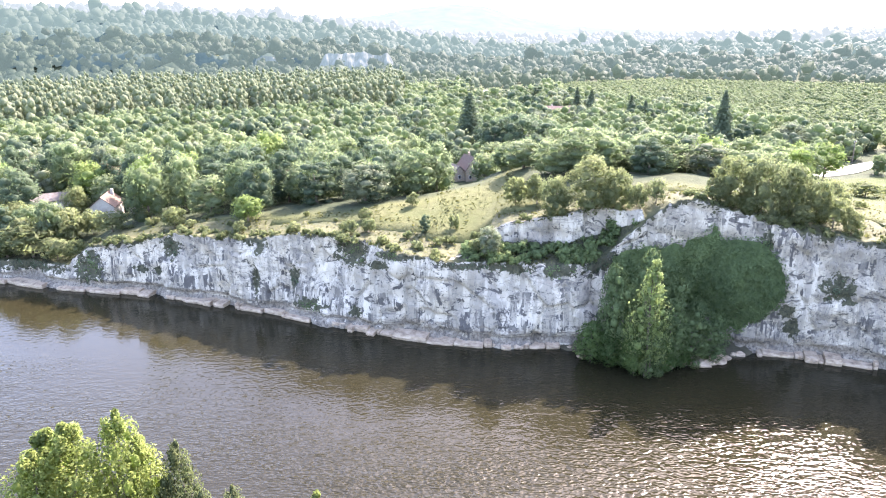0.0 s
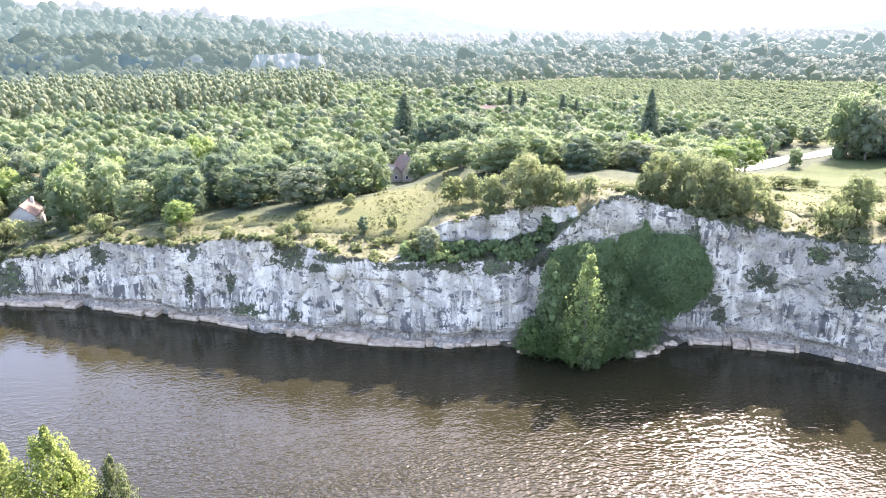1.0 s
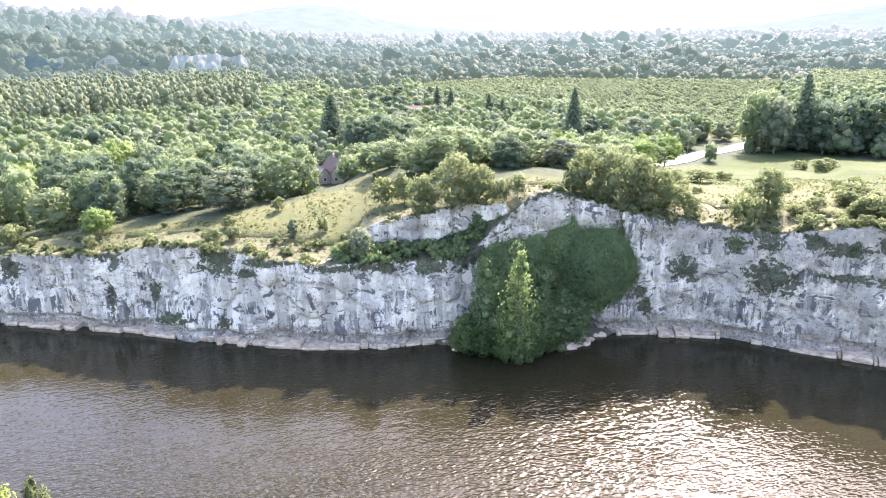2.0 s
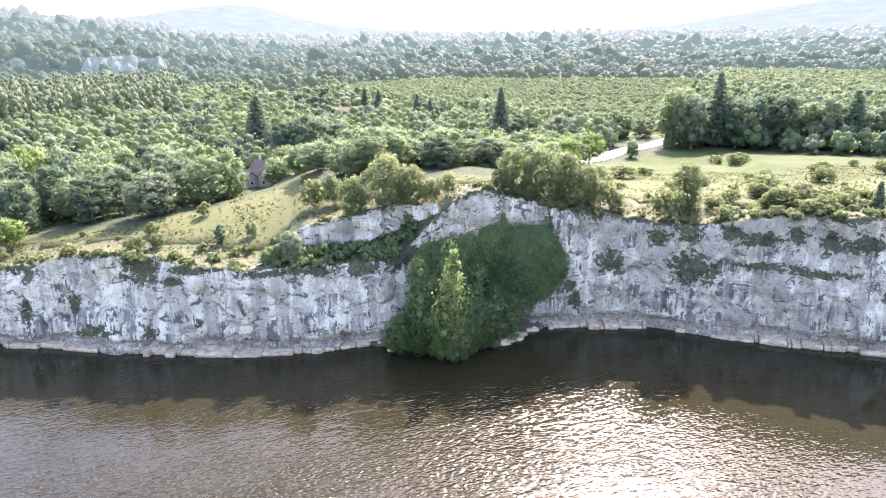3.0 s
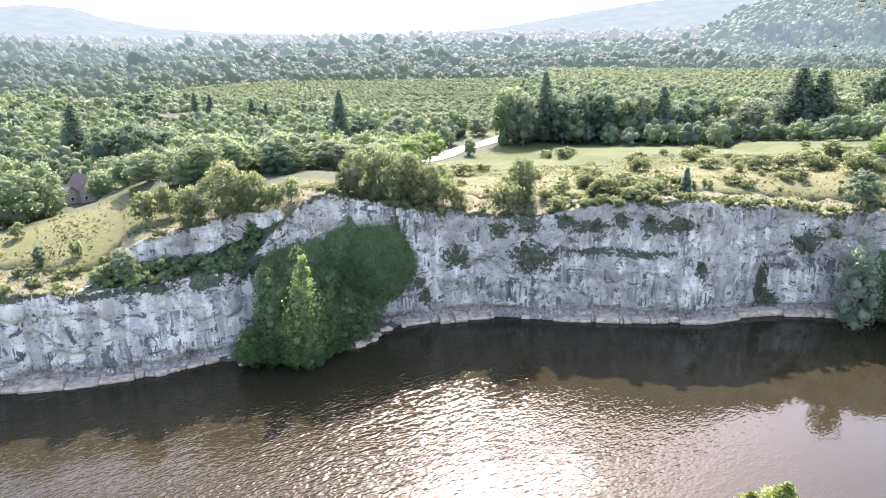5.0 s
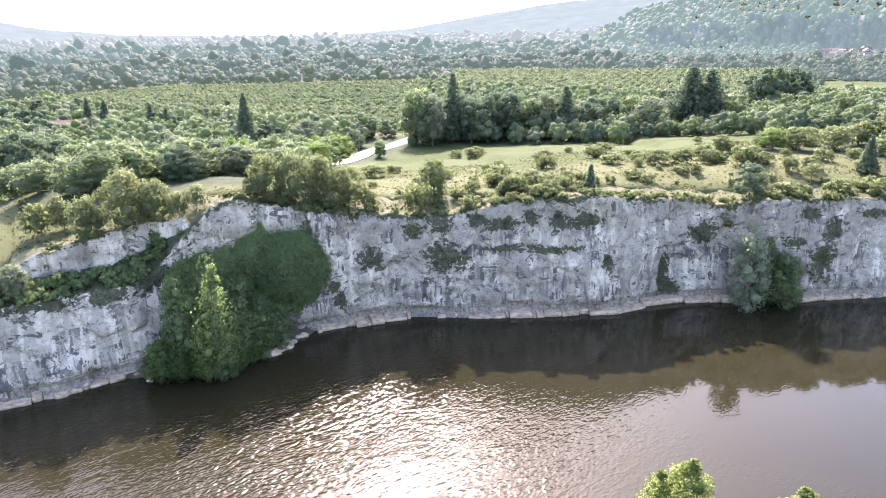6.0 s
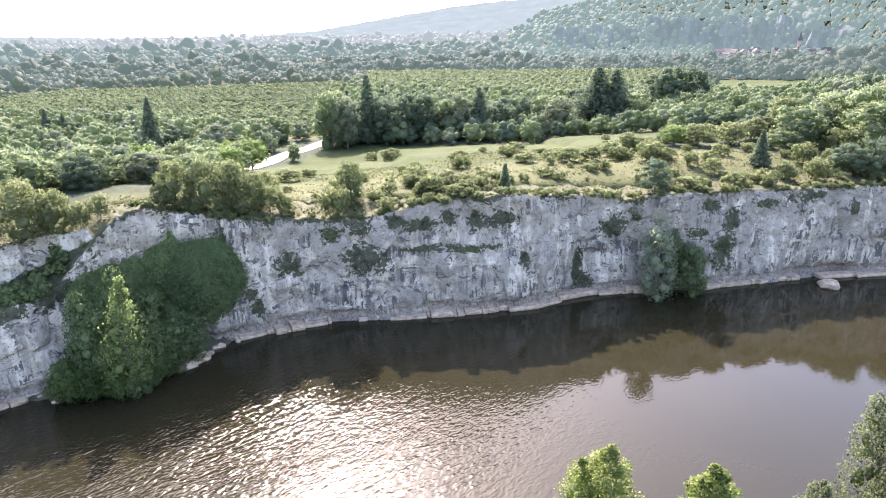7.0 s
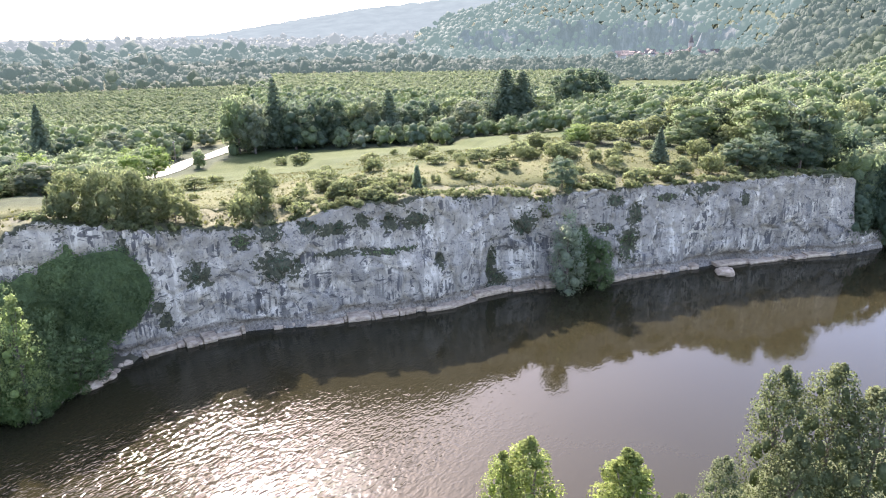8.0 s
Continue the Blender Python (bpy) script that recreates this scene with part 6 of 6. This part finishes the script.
def house(name, label, x, y, turn, w, d, h, rh, wall, roof, windows=2, chimney=True, group=""):
    root = thing(name, label, "house", group)
    body = part("wall", gable_wall(w, d, h, rh), wall, root)
    top = part("roof", gable_roof(w, d, h, rh), roof, root)
    for sy in (-1, 1):
        for i in range(windows):
            for lv in range(max(1, int(h // 2.7))):
                cx = (i + 0.5) / windows * w - w / 2
                z0 = 0.9 + 2.7 * lv
                bm = bmesh.new()
                box(bm, cx - 0.55, cx + 0.55, sy * d / 2 - 0.06, sy * d / 2 + 0.06, z0, z0 + 1.3)
                win = part("window", bm, WHITE, root)
                bm = bmesh.new()
                box(bm, cx - 0.45, cx + 0.45, sy * (d / 2 + 0.03) - 0.06, sy * (d / 2 + 0.03) + 0.06, z0 + 0.1, z0 + 1.2)
                part("pane", bm, WINDOW, win)
    if chimney:
        bm = bmesh.new()
        box(bm, w * 0.12, w * 0.12 + 0.7, d * 0.28, d * 0.28 + 0.7, h + rh * 0.3, h + rh + 0.9)
        part("chimney", bm, wall, top)
    root.matrix_basis = pose(x, y, float(land(x, y)[0]), 0, 0, turn)
    return root


house("house", "cream house with a brown gable roof among the bushes", -96.5, 196.5, 10, 6.4, 9.5, 4.4, 2.7, PLASTER, ROOF_BROWN, 1)
house("house", "small cream annexe with a brown roof", -88.5, 201.5, 60, 4.6, 6.0, 3.6, 1.9, PLASTER, ROOF_BROWN, 1)
house("long_building", "long low building with a pale grey roof", -119.0, 209.5, -62, 6.5, 14.0, 3.0, 1.6, PLASTER, ROOF_GREY, 2, False)
house("shed", "open shed with a pale roof beside the long building", -127.5, 204.5, -62, 4.6, 8.0, 2.2, 1.0, STONEWALL, ROOF_GREY, 1, False)
house("stone_house", "old stone house with a steep brown roof", 9.8, 233.0, 24, 6.0, 7.4, 4.2, 3.8, STONEWALL, ROOF_BROWN, 2)
house("stone_house_wing", "low stone wing with a pale tiled roof", 5.2, 231.5, 24, 3.6, 5.4, 3.4, 1.7, STONEWALL, ROOF_GREY, 1, False)
house("farmhouse", "farmhouse with a faded red tile roof", 67, 398, 70, 8.0, 14.0, 4.2, 2.8, PLASTER, ROOF_RED, 2)
house("barn", "barn with a faded red tile roof", 80, 404, 80, 8.0, 12.0, 3.6, 2.6, STONEWALL, ROOF_RED, 1, False)
house("greenhouse", "long low shed under a white sheet roof", 35, 455, 82, 7.0, 13.0, 2.2, 1.2, PLASTER, WHITE, 1, False)


def village():
    rng = np.random.default_rng(53)
    for i in range(46):
        a, r = rng.uniform(-73.0, -65.8), rng.uniform(1160, 1375)
        x, y = -r * math.sin(radians(a)), r * math.cos(radians(a))
        roof = ROOF_GREY
        house("village_house", ("pale house with a grey roof in the village", "pale house with a grey roof in the village", "pale house with a grey roof in the village", "pale house with a grey roof in the village")[i % 4],
              float(x), float(y), float(rng.uniform(0, 180)), rng.uniform(7, 10), rng.uniform(9, 15), rng.uniform(4.5, 8), rng.uniform(2.5, 4.5), PLASTER if i % 3 else STONEWALL, roof, 2, False, "houses of the village")
    for a, r, roof, label in ((-69.9, 930, ROOF_RED, "pale house with a pink tiled roof by the field"), (-69.0, 905, WHITE, "long white-roofed farm shed by the field")):
        house("field_house", label, -r * math.sin(radians(a)), r * math.cos(radians(a)), 20, 9, 20, 4, 3, PLASTER, roof, 2, False)
    root = thing("church", "stone church with a pointed spire under the cliff", "church")
    x, y = -1340 * math.sin(radians(-71.1)), 1340 * math.cos(radians(-71.1))
    part("nave", gable_wall(11, 24, 9, 6), STONEWALL, root)
    part("roof", gable_roof(11, 24, 9, 6), ROOF_BROWN, root)
    bm = bmesh.new()
    box(bm, -4, 4, -19, -11.8, -2, 21)
    part("tower", bm, PLASTER, root)
    bm = bmesh.new()
    q = [bm.verts.new(p) for p in ((-4.3, -19.3, 21), (4.3, -19.3, 21), (4.3, -11.5, 21), (-4.3, -11.5, 21), (0, -15.4, 36))]
    for i in range(4):
        bm.faces.new((q[i], q[(i + 1) % 4], q[4]))
    bm.faces.new(q[3::-1])
    part("spire", bm, ROOF_GREY, root)
    root.matrix_basis = pose(x, y, float(land(x, y)[0]), 0, 0, 110)


village()


def turret():
    """Pavilion with a stepped, pointed roof among the hill trees."""
    root = thing("pavilion", "small round pavilion with a stepped pointed roof", "pavilion")
    tiers = [("wall", STONEWALL, [(3.0, -1), (3.0, 5.6)]), ("roof", ROOF_BROWN, [(4.4, 5.4), (2.2, 6.9), (2.0, 7.3), (1.9, 7.9)]), ("lantern_roof", ROOF_GREY, [(2.4, 7.8), (0.9, 8.9), (0.18, 9.8), (0.06, 11.6)])]
    for name, mat, prof in tiers:
        v, f = tube([(0, 0, z) for r, z in prof], [r for r, z in prof], 14)
        mesh_object(name, v, f, mat, root, shade=False)
    x, y = 288.4, 82.6
    root.matrix_basis = pose(x, y, float(land(x, y)[0]) - 0.3)


turret()


def car_proto(label, paint):
    root = thing("car", label, "car", "parked cars")
    bm = bmesh.new()
    prof = [(-2.1, 0.45), (-2.15, 0.85), (-1.95, 1.0), (1.0, 1.0), (2.05, 0.82), (2.15, 0.5), (2.05, 0.32), (-2.0, 0.32)]
    sides = []
    for y in (-0.85, 0.85):
        sides.append([bm.verts.new((x, y * (0.96 if z > 0.8 else 1), z)) for x, z in prof])
    n = len(prof)
    bm.faces.new(sides[0])
    bm.faces.new(sides[1][::-1])
    for i in range(n):
        bm.faces.new((sides[0][(i + 1) % n], sides[0][i], sides[1][i], sides[1][(i + 1) % n]))
    bmesh.ops.recalc_face_normals(bm, faces=bm.faces)
    part("body", bm, paint, root)
    bm = bmesh.new()
    lo = [bm.verts.new(p) for p in ((-1.9, -0.78, 1.0), (0.95, -0.78, 1.0), (0.95, 0.78, 1.0), (-1.9, 0.78, 1.0))]
    hi = [bm.verts.new(p) for p in ((-1.5, -0.62, 1.46), (0.2, -0.62, 1.48), (0.2, 0.62, 1.48), (-1.5, 0.62, 1.46))]
    for i in range(4):
        bm.faces.new((lo[i], lo[(i + 1) % 4], hi[(i + 1) % 4], hi[i]))
    part("windows", bm, WINDOW, root)
    bm = bmesh.new()
    box(bm, -1.52, 0.22, -0.64, 0.64, 1.46, 1.52)
    part("roof", bm, paint, root)
    for x in (-1.35, 1.35):
        for y in (-0.82, 0.82):
            v, f = tube([(x, y - 0.1, 0.33), (x, y + 0.1, 0.33)], [0.33, 0.33], 12)
            f.append(tuple(range(11, -1, -1)))
            mesh_object("wheel", v, f, RUBBER, root, shade=False)
    return root


PROTOS["car_white"] = [maker(car_proto, "white car parked on pale gravel", WHITE)]
PROTOS["car_dark"] = [maker(car_proto, "dark car parked on pale gravel", DARK_PAINT)]
drape("yard", YARD, 2.0, DIRT, "dirt yard with parked vehicles beside the track", 0.24)
for kind_, x_, y_, a_ in (("car_white", 185.5, 263.0, 30), ("car_white", 124.0, 236.0, 20), ("car_dark", 129.5, 240.0, 24), ("car_white", 134.0, 244.5, 28), ("car_dark", 121.0, 243.5, 80), ("car_dark", 117.0, 232.0, 15), ("car_white", 126.5, 250.0, 70), ("car_dark", 139.0, 249.0, 32)):
    put(kind_, x_, y_, z=float(land(x_, y_)[0]) + 0.3, turn=a_)
put("car_white", 281.5, 58.5, z=float(land(281.5, 58.5)[0]) + 0.25, turn=65, label="white car parked by the hillside road")
drape("hillside_road", [(266, 62), (280, 50), (296, 60), (284, 72)], 2.0, GRAVEL, "short stretch of pale road on the hillside")


def pole(x, y, h, label="weathered wooden power pole with a crossarm"):
    root = thing("power_pole", label, "pole", "power poles")
    v, f = tube([(0, 0, -0.8), (0, 0, h * 0.5), (0, 0, h)], [0.2, 0.17, 0.13], 8)
    mesh_object("post", v, f, TIMBER, root)
    bm = bmesh.new()
    box(bm, -1.1, 1.1, -0.08, 0.08, h - 0.7, h - 0.52)
    part("crossarm", bm, TIMBER, root)
    for k in (-0.95, 0, 0.95):
        v, f = tube([(k, 0, h - 0.52), (k, 0, h - 0.2)], [0.07, 0.05], 6)
        mesh_object("insulator", v, f, WHITE, root)
    root.matrix_basis = pose(x, y, float(land(x, y)[0]), 0, 0, 40)
    return Vector((x, y, float(land(x, y)[0]) + h - 0.25))


def wire(a, b, sag):
    path = [a.lerp(b, t / 12) + Vector((0, 0, -sag * 4 * (t / 12) * (1 - t / 12))) for t in range(13)]
    v, f = tube(path, [0.05] * 13, 5)
    ob = mesh_object("power_line", v, f, WIRE)
    tagged(ob, "thin power line slung between the poles", "wire", "power lines")


end_a = pole(276.0, 60.0, 11.5)
end_b = pole(216.0, -6.0, 14.0)
for k_ in (-0.95, 0, 0.95):
    off_ = Vector((0.75 * k_, 0.65 * k_, 0))
    wire(end_a + off_, end_b + off_, 1.6)
pole(150.5, 252.0, 8.0)
pole(112.5, 246.0, 8.0)


def outcrop():
    """Grey rock wall in the trees of the right-hand hill."""
    verts, n, m = [], 60, 12
    for i in range(n):
        k = i / (n - 1)
        a = -83.6 - 8 * k
        for j in range(m):
            q = j / (m - 1)
            r = 425 + 5 * fbm(k * 6, q * 2, 3.0, 4) + 4 * q
            verts.append((-r * math.sin(radians(a)), r * math.cos(radians(a)), 20 + (13 + 4 * k + 2 * fbm(k * 8, 1, 1, 3)) * q))
    ob = mesh_object("rock_outcrop", verts, grid_faces(n, m)[:, ::-1], ROCK)
    tagged(ob, "grey rock wall among the hillside trees", "rock", kind="structure")


outcrop()
